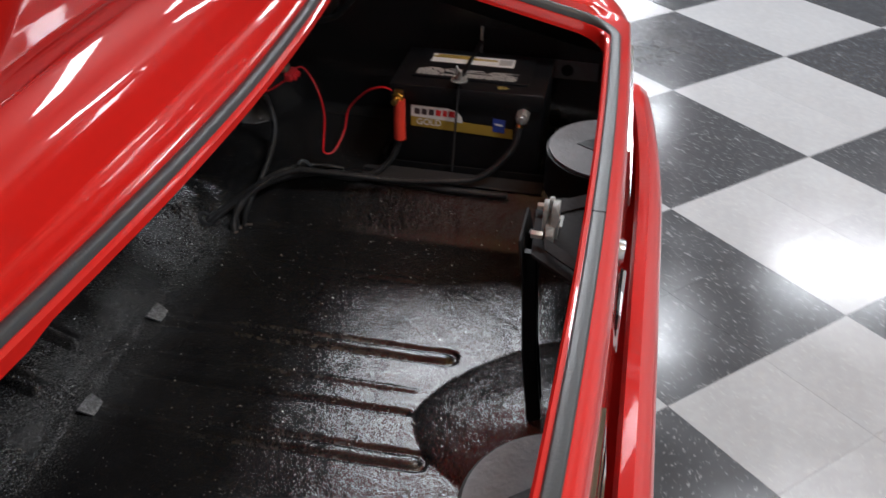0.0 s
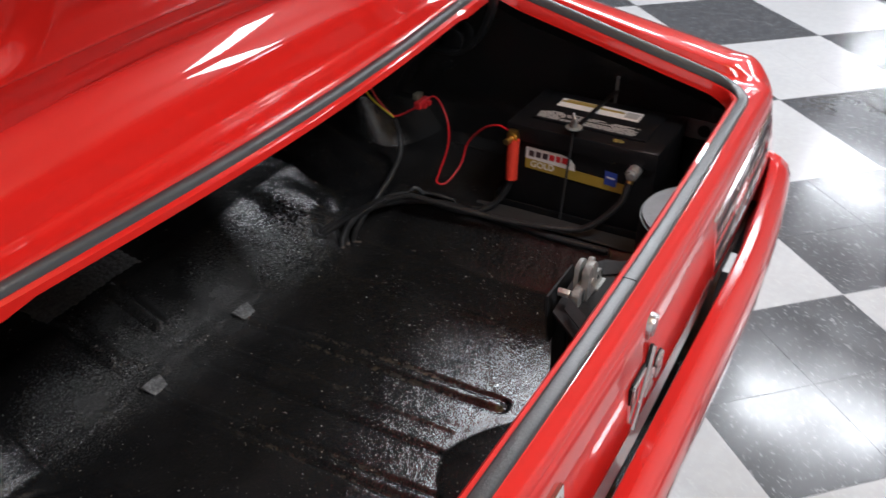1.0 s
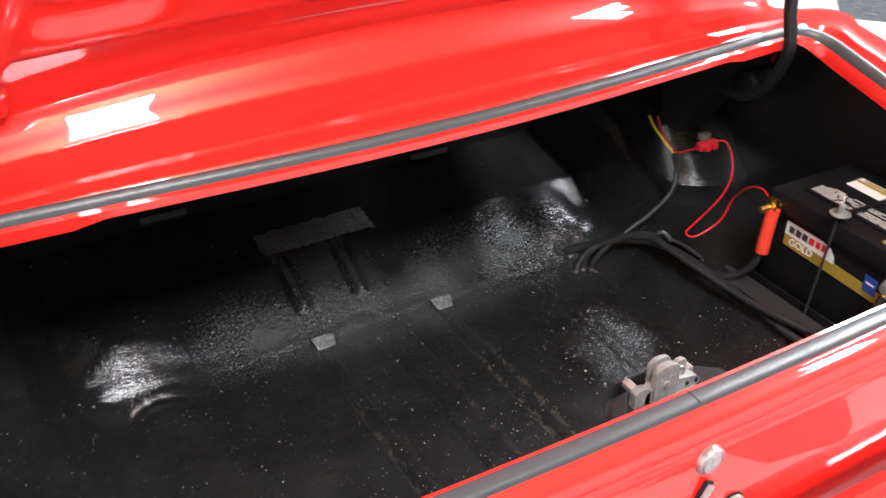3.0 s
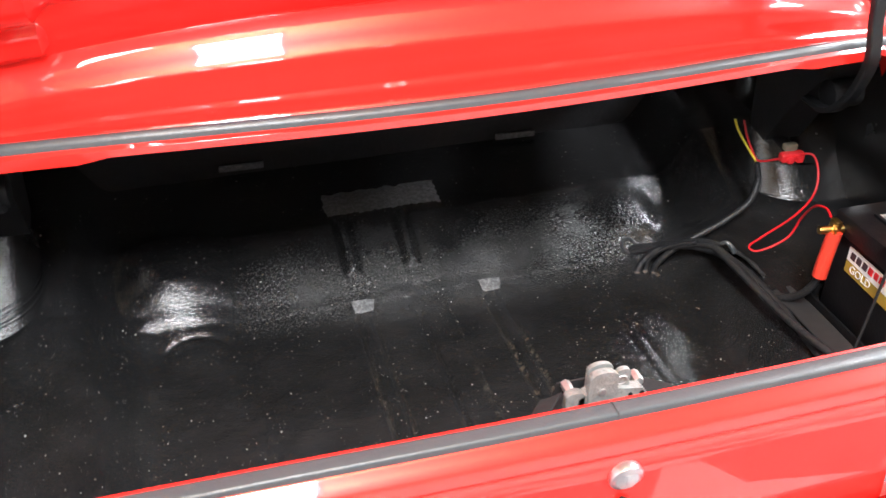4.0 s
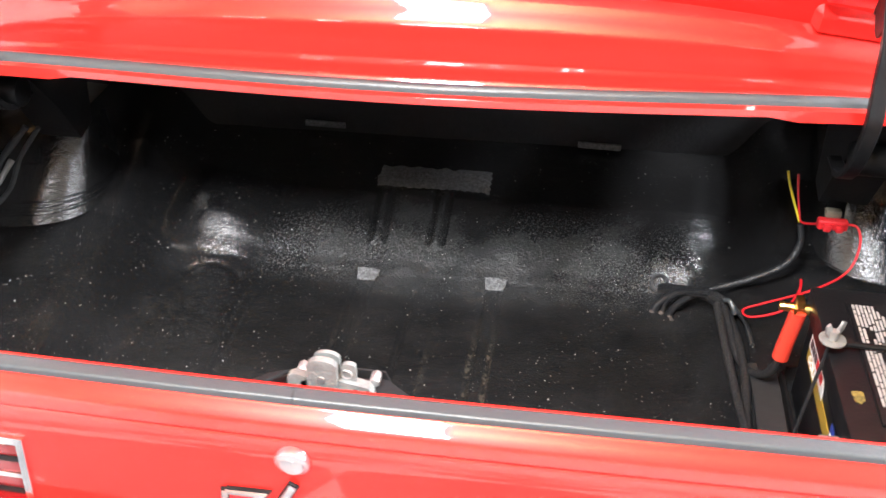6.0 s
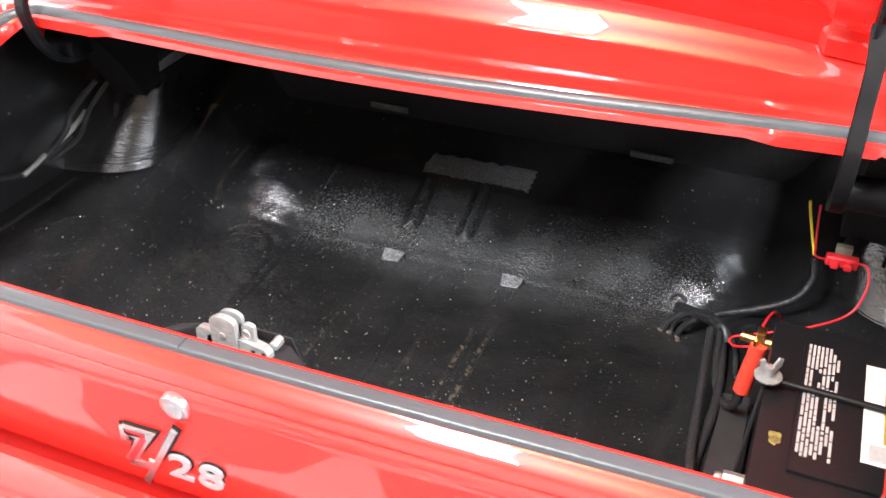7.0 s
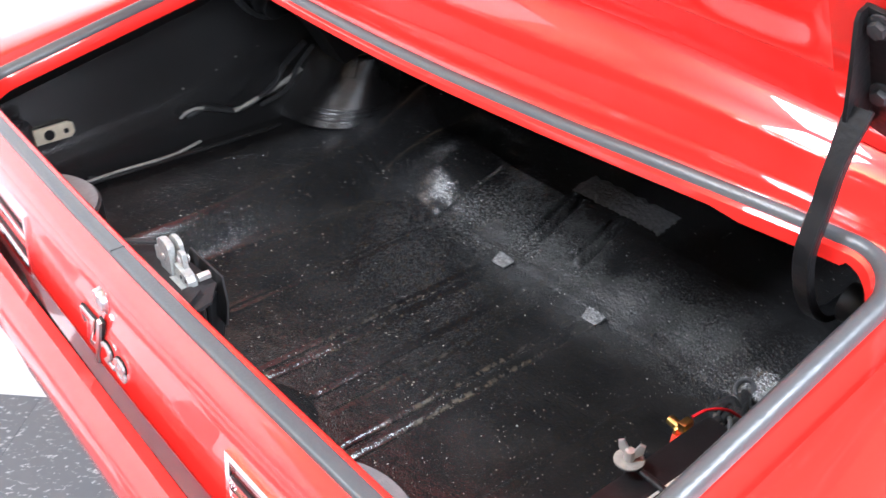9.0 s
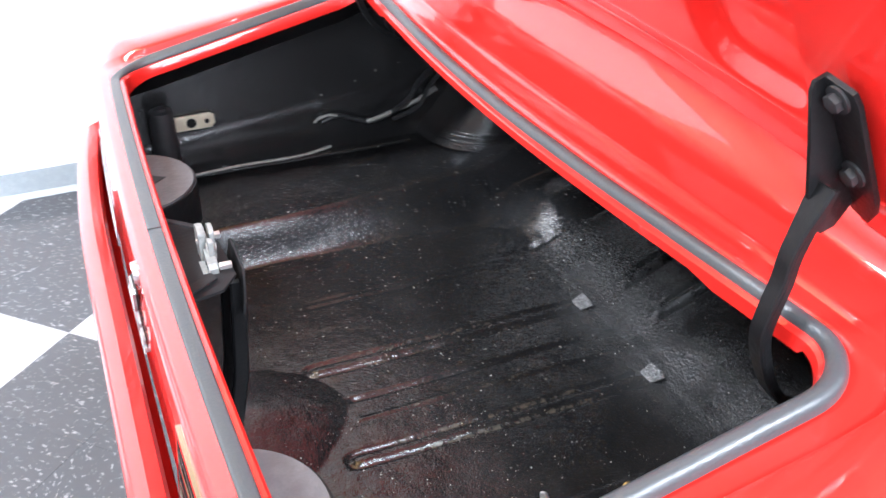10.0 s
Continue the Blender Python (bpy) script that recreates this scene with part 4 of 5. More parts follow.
for digit, dx in (("2", 0.0510), ("8", 0.0865)):
    put = Matrix.Translation((dx, 0.0215, 0.0036)) @ SLANT @ Matrix.Diagonal((1.42, 1.0, 1, 1))
    words(digit, 0.0440, EM @ put, PALE_CHROME, emblem, "figure", 0.003, 0.0005, 0.0004)
    words(digit, 0.0440, EM @ Matrix.Translation((0, 0, -0.0018)) @ put, BLACK, emblem, "figure_backing", 0.0020, 0.0024)

# latch on its brace
LX = 0.012
bm = bmesh.new()
outline_plate(bm, [(-0.105, 0.030), (-0.055, 0.085), (0.055, 0.092), (0.085, 0.070), (0.095, 0.030)], 0.004, Matrix.Translation((LX - 0.005, 0.0, 0.795)), 0.001)
brace = wpart("latch_brace", bm, DULL, car, "black steel latch brace standing on the trunk floor")
bm = bmesh.new()
outline_plate(bm, [(-0.045, 0.0), (0.060, 0.0), (0.060, 0.030), (0.046, 0.058), (-0.036, 0.058), (-0.045, 0.030)], 0.003,
              Matrix(((1, 0, 0, LX), (0, 0.15, 1, 0.092), (0, 1, 0, 0.742), (0, 0, 0, 1))), 0.001)
wpart("brace_plate", bm, DULL, brace)
for x, y in ((-0.018, 0.080), (0.030, 0.084)):
    bm = bmesh.new()
    ribbon(bm, [(LX + x, y + 0.010, 0.775), (LX + x, y + 0.008, 0.735), (LX + x - 0.010, y, 0.62), (LX + x - 0.03, y - 0.014, floor_z(LX, 0.07))], 0.010, 0.020, (1, 0, 0))
    wpart("brace_leg", bm, BLACK, brace)
for a, b in (((LX - 0.10, 0.022, 0.812), (LX - 0.055, 0.07, 0.812)), ((LX + 0.080, 0.022, 0.803), (LX + 0.05, 0.065, 0.802))):
    bm = bmesh.new()
    ribbon(bm, [a, b], 0.024, 0.003, (1, 0.2, 0.2))
    wpart("brace_wing", bm, DULL, brace)


def face_plate(bm, points, depth, x, y, z, bevel):
    return outline_plate(bm, points, depth, Matrix(((1, 0, 0, x), (0, 0, 1, y), (0, 1, 0, z), (0, 0, 0, 1))), bevel)


def arch(cx, w, h, n=9):
    """Outline of a tongue with a rounded top."""
    r = w / 2
    return [(cx - r, 0.0), (cx + r, 0.0)] + [(cx + r * math.cos(a), h - r * 0.55 + 0.55 * r * math.sin(a)) for a in span(0.0, math.pi, n)]


bm = bmesh.new()
face_plate(bm, [(-0.030, 0.0), (0.052, 0.0), (0.052, 0.012), (0.046, 0.019), (0.024, 0.023), (0.010, 0.026), (-0.018, 0.026), (-0.030, 0.018)], 0.014, LX - 0.004, 0.060, 0.798, 0.003)
latch = wpart("latch", bm, CAST, car, "cast metal trunk latch")
wpart("latch_hook", face_plate(bmesh.new(), arch(-0.004, 0.034, 0.049), 0.011, LX - 0.004, 0.056, 0.803, 0.0045), CAST, latch)
wpart("latch_hook", face_plate(bmesh.new(), arch(-0.002, 0.030, 0.048), 0.007, LX - 0.004, 0.072, 0.803, 0.003), CAST, latch)
wpart("latch_pawl", face_plate(bmesh.new(), arch(0.024, 0.016, 0.040, 7), 0.008, LX - 0.004, 0.066, 0.803, 0.0035), CAST, latch)
wpart("latch_roller", face_plate(bmesh.new(), arch(-0.034, 0.022, 0.026), 0.012, LX - 0.004, 0.060, 0.800, 0.004), CAST, latch)
wpart("latch_rivet", cyl(bmesh.new(), (LX - 0.009, 0.0562, 0.826), (LX - 0.009, 0.0542, 0.826), 0.0045, n=20, bevel=0.0006), ZINC, latch)
wpart("latch_spring", tube(bmesh.new(), [(LX + 0.018 + 0.006 * math.cos(a * 2.2), 0.064 + 0.0011 * a, 0.829 + 0.006 * math.sin(a * 2.2)) for a in span(0, 12, 40)], 0.0011, n=6, steps=2), ZINC, latch)
wpart("latch_lip", face_plate(bmesh.new(), [(-0.012, 0.0), (0.030, 0.0), (0.026, 0.006), (-0.008, 0.007)], 0.020, LX + 0.016, 0.052, 0.797, 0.002), CAST, latch)
for x in (0.032, 0.046):
    wpart("latch_hole", cyl(bmesh.new(), (LX - 0.004 + x, 0.0598, 0.811), (LX - 0.004 + x, 0.0590, 0.811), 0.0028, n=14), BLACK, latch)
for x, z in ((-0.038, 0.815), (0.046, 0.812)):
    bm = bmesh.new()
    cyl(bm, (LX + x, 0.075, z), (LX + x, 0.092, z), 0.006, n=6, bevel=0.0008)
    wpart("bolt", bm, ZINC, latch)

for o in (latch, *latch.children):
    o.data.transform(Matrix.Translation((LX, 0.07, 0.795)) @ Matrix.Diagonal((0.88, 0.88, 0.90, 1)) @ Matrix.Translation((-LX, -0.07, -0.798)))

# rubber stop in the rear corner
bm = bmesh.new()
cyl(bm, (-0.722, 0.100, 0.56), (-0.722, 0.100, 0.700), 0.026, 0.024, n=28, bevel=0.004)
cyl(bm, (-0.722, 0.100, 0.700), (-0.722, 0.100, 0.706), 0.012, n=20, bevel=0.001)
wpart("rubber_stop", bm, DARK_RUBBER, car, "black rubber stop in the trunk corner")
# lamp housings behind the tail panel
for s in (-1, 1):
    cx = XC + s * 0.385
    ring = [(cx + 0.108 * math.cos(a), 0.006 + 0.104 * math.sin(a)) for a in span(0.02, math.pi - 0.02, 26)]
    bm = bmesh.new()
    outline_plate(bm, ring, 0.070, Matrix.Translation((0, 0, 0.655)), 0.004)
    housing = wpart("lamp_housing", bm, BLACK, car, "dark lamp housing with a grey top")
    ring = [(cx + 0.103 * math.cos(a), 0.008 + 0.098 * math.sin(a)) for a in span(0.02, math.pi - 0.02, 26)]
    bm = bmesh.new()
    outline_plate(bm, ring, 0.004, Matrix.Translation((0, 0, 0.7255)), 0.0012)
    wpart("housing_top", bm, GREY_PAINT, housing)
    bm = bmesh.new()
    outline_plate(bm, [(cx - 0.02, 0.03), (cx + 0.025, 0.035), (cx + 0.002, 0.062)], 0.0012, Matrix.Translation((0, 0, 0.7296)))
    wpart("housing_notch", bm, BLACK, housing)

# rear wheels carry the car
for s in (-1, 1):
    wx = XC + s * 0.76
    tyre = wpart("wheel", cyl(bmesh.new(), (wx - 0.09, 1.0, 0.32), (wx + 0.09, 1.0, 0.32), 0.32, n=48, bevel=0.03), TYRE, car, "black tyre on a steel rim")
    wpart("rim", cyl(bmesh.new(), (wx + s * 0.07, 1.0, 0.32), (wx + s * 0.094, 1.0, 0.32), 0.19, n=40, bevel=0.01), ZINC, tyre)
# underbody that closes the shell
bm = bmesh.new()
box(bm, (XC - 0.70, 0.0, 0.40), (XC + 0.70, 1.10, 0.455), 0.01)
box(bm, (XC - 0.60, 0.93, 0.28), (XC + 0.60, 1.07, 0.40), 0.02)
wpart("underbody", bm, BLACK, car)
for s in (-1, 1):
    bm = bmesh.new()

    def quarter(y, v):
        return (XC + s * (0.82 + 0.05 * math.sin(math.pi * min(1, v * 1.1)) - 0.06 * v ** 3), y, 0.84 - 0.46 * v + 0.14 * (y - 0.4))

    wpart("quarter_panel", thicken(sheet(bm, quarter, span(0.50, 1.25, 12), span(0, 1, 12)), 0.002), RED, car)

# ---------------------------------------------------------------- things in the trunk
bat = thing("car_battery", (0.61, 0.27, 0.574), "black car battery with gold and white labels beside the wheelhouse", "battery")
B0, B1 = Vector((0.538, 0.133, 0.574)), Vector((0.704, 0.405, 0.745))
case = wpart("case", box(bmesh.new(), B0, (B1.x, B1.y, 0.712), 0.006), BATTERY_CASE, bat)
wpart("lid", box(bmesh.new(), (B0.x - 0.009, B0.y - 0.003, 0.7125), (B1.x + 0.003, B1.y + 0.003, 0.745), 0.005), BATTERY_CASE, bat)
bm = bmesh.new()
box(bm, (B0.x + 0.026, B0.y + 0.03, 0.745), (B1.x - 0.01, B1.y - 0.03, 0.750), 0.002)
wpart("vent_cover", bm, BATTERY_CASE, bat)
fx = B0.x - 0.0012
LAB = Matrix(((0, 0, -1, fx), (-1, 0, 0, 0.370), (0, 1, 0, 0.630), (0, 0, 0, 1)))     # x runs towards the rear, y up, on the front face


def printed(name, pts, mat, lift=0.0, parent=case):
    return wpart(name, outline_plate(bmesh.new(), pts, 0.0006, LAB @ Matrix.Translation((0, 0, lift))), mat, parent)


printed("gold_label", [(0.0, 0.053), (0.186, 0.043), (0.186, 0.024), (0.0, 0.032)], GOLD_PRINT)
printed("white_label", [(0.0, 0.051), (0.0, 0.073), (0.068, 0.072), (0.084, 0.068), (0.093, 0.058), (0.095, 0.046)], WHITE_PRINT, 0.0004)
for k, (w0, w1) in enumerate(((0.006, 0.016), (0.019, 0.029), (0.032, 0.042), (0.045, 0.055), (0.058, 0.066), (0.069, 0.080))):
    printed("label_bar", [(w0, 0.0565), (w1, 0.0555), (w1 + 0.001, 0.0665), (w0 + 0.001, 0.0675)], DARK_PRINT if k < 3 else RED_PLASTIC, 0.0010)
printed("blue_label", [(0.150, 0.036), (0.172, 0.034), (0.172, 0.060), (0.150, 0.062)], BLUE_PRINT, 0.0009)
printed("blue_label_bar", [(0.154, 0.049), (0.168, 0.048), (0.168, 0.051), (0.154, 0.052)], WHITE_PRINT, 0.0016)
words("GOLD", 0.0165, LAB @ Matrix.Translation((0.010, 0.036, 0.0010)), WHITE_PRINT, case, "word")

def top_print(name, x0, x1, y0, y1, mat, lift=0.0):
    return wpart(name, outline_plate(bmesh.new(), [(x0, y0), (x1, y0), (x1, y1), (x0, y1)], 0.0006, Matrix.Translation((0, 0, 0.7502 + lift))), mat, bat)


top_print("top_label", 0.630, 0.668, 0.200, 0.354, WHITE_PRINT)
top_print("top_label_band", 0.650, 0.657, 0.232, 0.352, GOLD_PRINT, 0.0008)
top_print("bar_code", 0.637, 0.660, 0.204, 0.228, TEXT_PRINT, 0.0008)
for k in range(2):
    top_print("text_bar", 0.659 + 0.004 * k, 0.661 + 0.004 * k, 0.285 - 0.01 * k, 0.345, GOLD_PRINT, 0.0008)
random.seed(4)
for row in range(8):
    y = 0.368
    x = 0.569 + 0.0044 * row
    while y > 0.19:
        w = random.uniform(0.004, 0.022)
        if random.random() < (0.95 if row < 6 else 0.55):
            top_print("text_bar", x, x + 0.0028, max(0.186, y - w), y, TEXT_PRINT)
        y -= w + random.uniform(0.001, 0.004)
# side terminals
bm = bmesh.new()
cyl(bm, (0.540, 0.166, 0.708), (0.508, 0.166, 0.708), 0.0115, n=8, bevel=0.002)
cyl(bm, (0.508, 0.166, 0.708), (0.500, 0.166, 0.708), 0.008, n=16, bevel=0.003)
neg = wpart("terminal_bolt", bm, ZINC, bat, "bright lead terminal bolt")
bm = bmesh.new()
cyl(bm, (0.530, 0.166, 0.708), (0.513, 0.170, 0.688), 0.007, 0.006, n=14, bevel=0.001)
wpart("terminal_lug", bm, BRASS, bat)
bm = bmesh.new()
cyl(bm, (0.545, 0.386, 0.722), (0.494, 0.392, 0.722), 0.0075, 0.0055, n=14, bevel=0.001)
cyl(bm, (0.516, 0.388, 0.722), (0.512, 0.389, 0.722), 0.0125, n=6, bevel=0.001)
box(bm, (0.512, 0.380, 0.726), (0.522, 0.396, 0.738), 0.002)
wpart("brass_terminal", bm, BRASS, bat, "brass cable terminal")
bm = bmesh.new()
tube(bm, [(0.517, 0.386, 0.720), (0.515, 0.386, 0.700), (0.511, 0.385, 0.668), (0.509, 0.384, 0.646)], 0.0105, n=14, steps=5)
wpart("cable_sleeve", bm, ORANGE_SLEEVE, bat, "red orange rubber cable sleeve")
bm = bmesh.new()
tube(bm, [(0.536, 0.175, 0.735), (0.535, 0.188, 0.728), (0.536, 0.20, 0.732)], 0.004, n=8, steps=4)
wpart("oxide_crust", bm, OXIDE, bat)
stain = [(0.006 * (1 + 0.45 * noise.noise((math.cos(a) * 1.6, math.sin(a) * 1.6, 7.0))) * math.cos(a), 0.011 * (1 + 0.45 * noise.noise((math.cos(a) * 1.6, math.sin(a) * 1.6, 7.0))) * math.sin(a)) for a in span(0, 2 * math.pi * 27 / 28, 27)]
wpart("oxide_stain", outline_plate(bmesh.new(), stain, 0.0006, Matrix.Translation((0.549, 0.208, 0.7452))), OXIDE, bat)
wpart("oxide_run", outline_plate(bmesh.new(), [(-0.004, 0.0), (0.004, 0.0), (0.003, -0.022), (0.0, -0.030), (-0.003, -0.018)], 0.0006, Matrix(((0, 0, -1, B0.x - 0.0032), (-1, 0, 0, 0.205), (0, 1, 0, 0.740), (0, 0, 0, 1)))), OXIDE, bat)

hold = thing("battery_hold_down", (0.53, 0.28, 0.574), "threaded rods and black bar clamping the battery in its tray", "clamp")
bm = bmesh.new()
cyl(bm, (0.520, 0.290, 0.585), (0.530, 0.282, 0.764), 0.0022, n=10)
wpart("rod", bm, DARK_RUBBER, hold)
bm = bmesh.new()
cyl(bm, (0.722, 0.279, 0.60), (0.736, 0.276, 0.785), 0.0028, n=10)
wpart("rod", bm, ZINC, hold)
bm = bmesh.new()
ribbon(bm, [(0.524, 0.284, 0.7560), (0.62, 0.280, 0.7570), (0.740, 0.276, 0.7560)], 0.007, 0.006, (0.08, 1, 0))
wpart("clamp_bar", bm, BLACK, hold)
bm = bmesh.new()
cyl(bm, (0.531, 0.282, 0.760), (0.531, 0.282, 0.7622), 0.0150, n=32, bevel=0.0006)
wpart("washer", bm, CAST, hold)
bm = bmesh.new()
cyl(bm, (0.531, 0.282, 0.7622), (0.531, 0.282, 0.774), 0.0055, 0.005, n=16, bevel=0.001)
for s in (-1, 1):
    outline_plate(bm, [(0.003, 0.0), (0.012, 0.010), (0.013, 0.019), (0.008, 0.021), (0.002, 0.010)], 0.003,
                  Matrix.Translation((0.531, 0.2835, 0.763)) @ Matrix.Rotation(radians(35 if s > 0 else 215), 4, "Z") @ Matrix.Rotation(radians(90), 4, "X"), 0.0006)
wpart("wing_nut", bm, ZINC, hold)

tray = thing("battery_tray", (0.61, 0.27, 0.57), "black steel battery tray bolted to the trunk floor", "tray")
bm = bmesh.new()
box(bm, (0.526, 0.115, 0.566), (0.716, 0.425, 0.5738), 0.001)
wpart("base_plate", bm, BLACK, tray)
for lo, hi in (((0.526, 0.115, 0.5738), (0.530, 0.425, 0.592)), ((0.711, 0.115, 0.5738), (0.716, 0.425, 0.600)), ((0.530, 0.420, 0.5738), (0.711, 0.425, 0.600)), ((0.530, 0.115, 0.5738), (0.711, 0.120, 0.600))):
    wpart("flange", box(bmesh.new(), lo, hi, 0.001), BLACK, tray)
bm = bmesh.new()
ribbon(bm, [(0.506, 0.455, 0.574), (0.507, 0.40, 0.577), (0.505, 0.30, 0.578), (0.505, 0.20, 0.577), (0.506, 0.12, 0.576)], 0.036, 0.004, (1, 0, 0.12))
wpart("skirt", bm, DARK_RUBBER, tray, "flat dark rubber strip")

# wiring
fuse = thing("fuse_holder", (0.60, 0.625, 0.705), "red plastic fuse holder on the wheelhouse", "fuse holder")
bm = bmesh.new()
box(bm, (0.576, 0.609, 0.704), (0.618, 0.624, 0.719), 0.004, segments=3)
box(bm, (0.583, 0.602, 0.705), (0.594, 0.612, 0.715), 0.003)
box(bm, (0.600, 0.602, 0.705), (0.611, 0.612, 0.715), 0.003)
wpart("holder_body", bm, RED_PLASTIC, fuse)
wpart("cover", box(bmesh.new(), (0.586, 0.620, 0.7185), (0.608, 0.632, 0.730), 0.002), SMOKED, fuse, "smoky clear plastic cover")
wpart("mounting_tab", ribbon(bmesh.new(), [(0.602, 0.632, 0.716), (0.612, 0.67, 0.712), (0.630, 0.72, 0.700), (0.640, 0.765, 0.706)], 0.026, 0.003, (1, -0.3, 0.0)), DULL, fuse)


def wire(name, pts, r, mat, label, category, wobble=0.0, n=10):
    ob = thing(name, pts[0], label, category)
    wpart("sheath", tube(bmesh.new(), pts, r, n=n, wobble=wobble), mat, ob, smooth=60)
    return ob


wire("red_wire", [(0.616, 0.616, 0.714), (0.630, 0.606, 0.714), (0.634, 0.590, 0.692), (0.620, 0.570, 0.662), (0.575, 0.548, 0.642), (0.510, 0.530, 0.624), (0.482, 0.521, 0.616),
                  (0.490, 0.505, 0.616), (0.528, 0.495, 0.640), (0.540, 0.488, 0.680), (0.528, 0.452, 0.722), (0.521, 0.420, 0.738), (0.516, 0.400, 0.736)], 0.0017, RED_WIRE,
     "thin red wire looped from the fuse holder", "wire")
wire("yellow_wire", [(0.543, 0.712, 0.740), (0.548, 0.702, 0.722), (0.556, 0.682, 0.702), (0.564, 0.660, 0.684)], 0.0020, YELLOW_WIRE, "short yellow wire joined to a black cable", "wire")
wire("red_lead", [(0.558, 0.708, 0.738), (0.560, 0.694, 0.716), (0.563, 0.672, 0.694), (0.566, 0.655, 0.687), (0.580, 0.622, 0.706)], 0.0018, RED_WIRE, "short red lead at the fuse holder", "wire")
wire("black_cable", [(0.566, 0.660, 0.680), (0.570, 0.652, 0.650), (0.552, 0.640, 0.618), (0.505, 0.634, 0.590), (0.458, 0.636, 0.566), (0.426, 0.645, 0.540), (0.406, 0.655, 0.510), (0.400, 0.656, 0.488)], 0.0050, CABLE,
     "black cable running to the trunk floor", "cable", 0.15)
wire("black_cable", [(0.386, 0.724, floor_z(0.386, 0.724) - 0.014), (0.390, 0.718, floor_z(0.390, 0.718) + 0.004), (0.402, 0.704, 0.512), (0.428, 0.660, 0.540), (0.455, 0.610, 0.562), (0.470, 0.560, 0.574), (0.478, 0.500, 0.578), (0.482, 0.440, 0.574), (0.480, 0.38, 0.573), (0.474, 0.30, 0.572), (0.474, 0.18, 0.572)], 0.0064, CABLE,
     "thick black taped battery cable along the tray", "cable", 0.2)
wire("black_cable", [(0.385, 0.722, floor_z(0.385, 0.722) - 0.014), (0.388, 0.712, floor_z(0.388, 0.712) + 0.004), (0.404, 0.694, 0.514), (0.436, 0.640, 0.552), (0.462, 0.585, 0.578), (0.468, 0.530, 0.580), (0.474, 0.480, 0.574), (0.486, 0.445, 0.572), (0.500, 0.412, 0.592), (0.507, 0.392, 0.622), (0.509, 0.384, 0.652)], 0.0058, CABLE,
     "black battery cable with a red sleeve", "cable", 0.2)
wire("black_cable", [(0.374, 0.664, 0.486), (0.384, 0.668, 0.506), (0.408, 0.660, 0.534), (0.446, 0.618, 0.566)], 0.0058, CABLE, "black taped wiring branch in the trunk", "cable", 0.25)
wire("black_cable", [(0.513, 0.170, 0.690), (0.502, 0.180, 0.650), (0.484, 0.230, 0.600), (0.470, 0.300, 0.590), (0.464, 0.38, 0.585), (0.458, 0.47, 0.588), (0.452, 0.56, 0.592)], 0.0058, CABLE, "black earth cable from the battery", "cable", 0.1)
FRAYED = material("dusty_brown_tape", (0.075, 0.060, 0.050), 0.7, grain=0.6, grain_scale=140, bump=0.5, second=(0.16, 0.13, 0.11))
for pts in ([(0.446, 0.610, 0.574), (0.418, 0.645, 0.548), (0.396, 0.664, 0.516), (0.388, 0.662, 0.488)], [(0.390, 0.720, floor_z(0.390, 0.720)), (0.420, 0.678, 0.532), (0.458, 0.604, 0.578), (0.488, 0.545, 0.584), (0.498, 0.49, 0.578)]):
    wire("loose_wire", pts, 0.0036, CABLE, "thin black wire among the battery cables", "wire", 0.3, 8)
for pts in ([(0.374, 0.664, 0.490), (0.371, 0.660, 0.485), (0.368, 0.652, 0.483)], [(0.388, 0.662, 0.491), (0.386, 0.655, 0.486), (0.384, 0.646, 0.4845)], [(0.400, 0.656, 0.492), (0.402, 0.650, 0.488), (0.404, 0.642, 0.487)]):
    wire("frayed_end", pts, 0.0050, FRAYED, "frayed brown taped cable end on the floor", "cable end", 0.5, 8)
tie = thing("cable_tie", (0.468, 0.559, 0.592), "pale tape knot round the battery cables", "cable tie")
wpart("knot", tube(bmesh.new(), [(0.462, 0.566, 0.596), (0.468, 0.560, 0.6005), (0.474, 0.553, 0.595), (0.478, 0.548, 0.586)], 0.0036, n=8, wobble=0.4), RUBBER, tie)
bm = bmesh.new()
tube(bm, [(0.385 + 0.0125 * math.cos(a), 0.724 + 0.0105 * math.sin(a), floor_z(0.385, 0.724) + 0.002 + 0.0085 * math.sin(a)) for a in span(0, 2 * math.pi, 16)], 0.0032, n=8, steps=3)
wpart("grommet", bm, DARK_RUBBER, car)
left = thing("wiring_harness", (-0.70, 0.4, 0.6), "black taped wiring along the side of the trunk", "wiring")
wpart("sheath", tube(bmesh.new(), [(-0.635, 0.640, 0.745), (-0.680, 0.617, 0.690), (-0.690, 0.600, 0.655), (-0.715, 0.575, 0.622), (-0.735, 0.530, 0.598), (-0.738, 0.490, 0.608), (-0.736, 0.455, 0.622), (-0.738, 0.420, 0.613)], 0.0055, wobble=0.25), CABLE, left)
wpart("sheath", tube(bmesh.new(), [(-0.620, 0.650, 0.740), (-0.655, 0.632, 0.690), (-0.675, 0.612, 0.640), (-0.712, 0.570, 0.604)], 0.0042, wobble=0.25), CABLE, left)
PALE_WIRE = material("dusty_wire", (0.30, 0.29, 0.27), 0.5, grain=0.4, grain_scale=90, second=(0.08, 0.08, 0.08))
wpart("bare_wire", tube(bmesh.new(), [(-0.735, 0.405, 0.616), (-0.726, 0.415, 0.628), (-0.724, 0.434, 0.632), (-0.727, 0.452, 0.627)], 0.0030, wobble=0.2), PALE_WIRE, left, "pale dusty wire end")
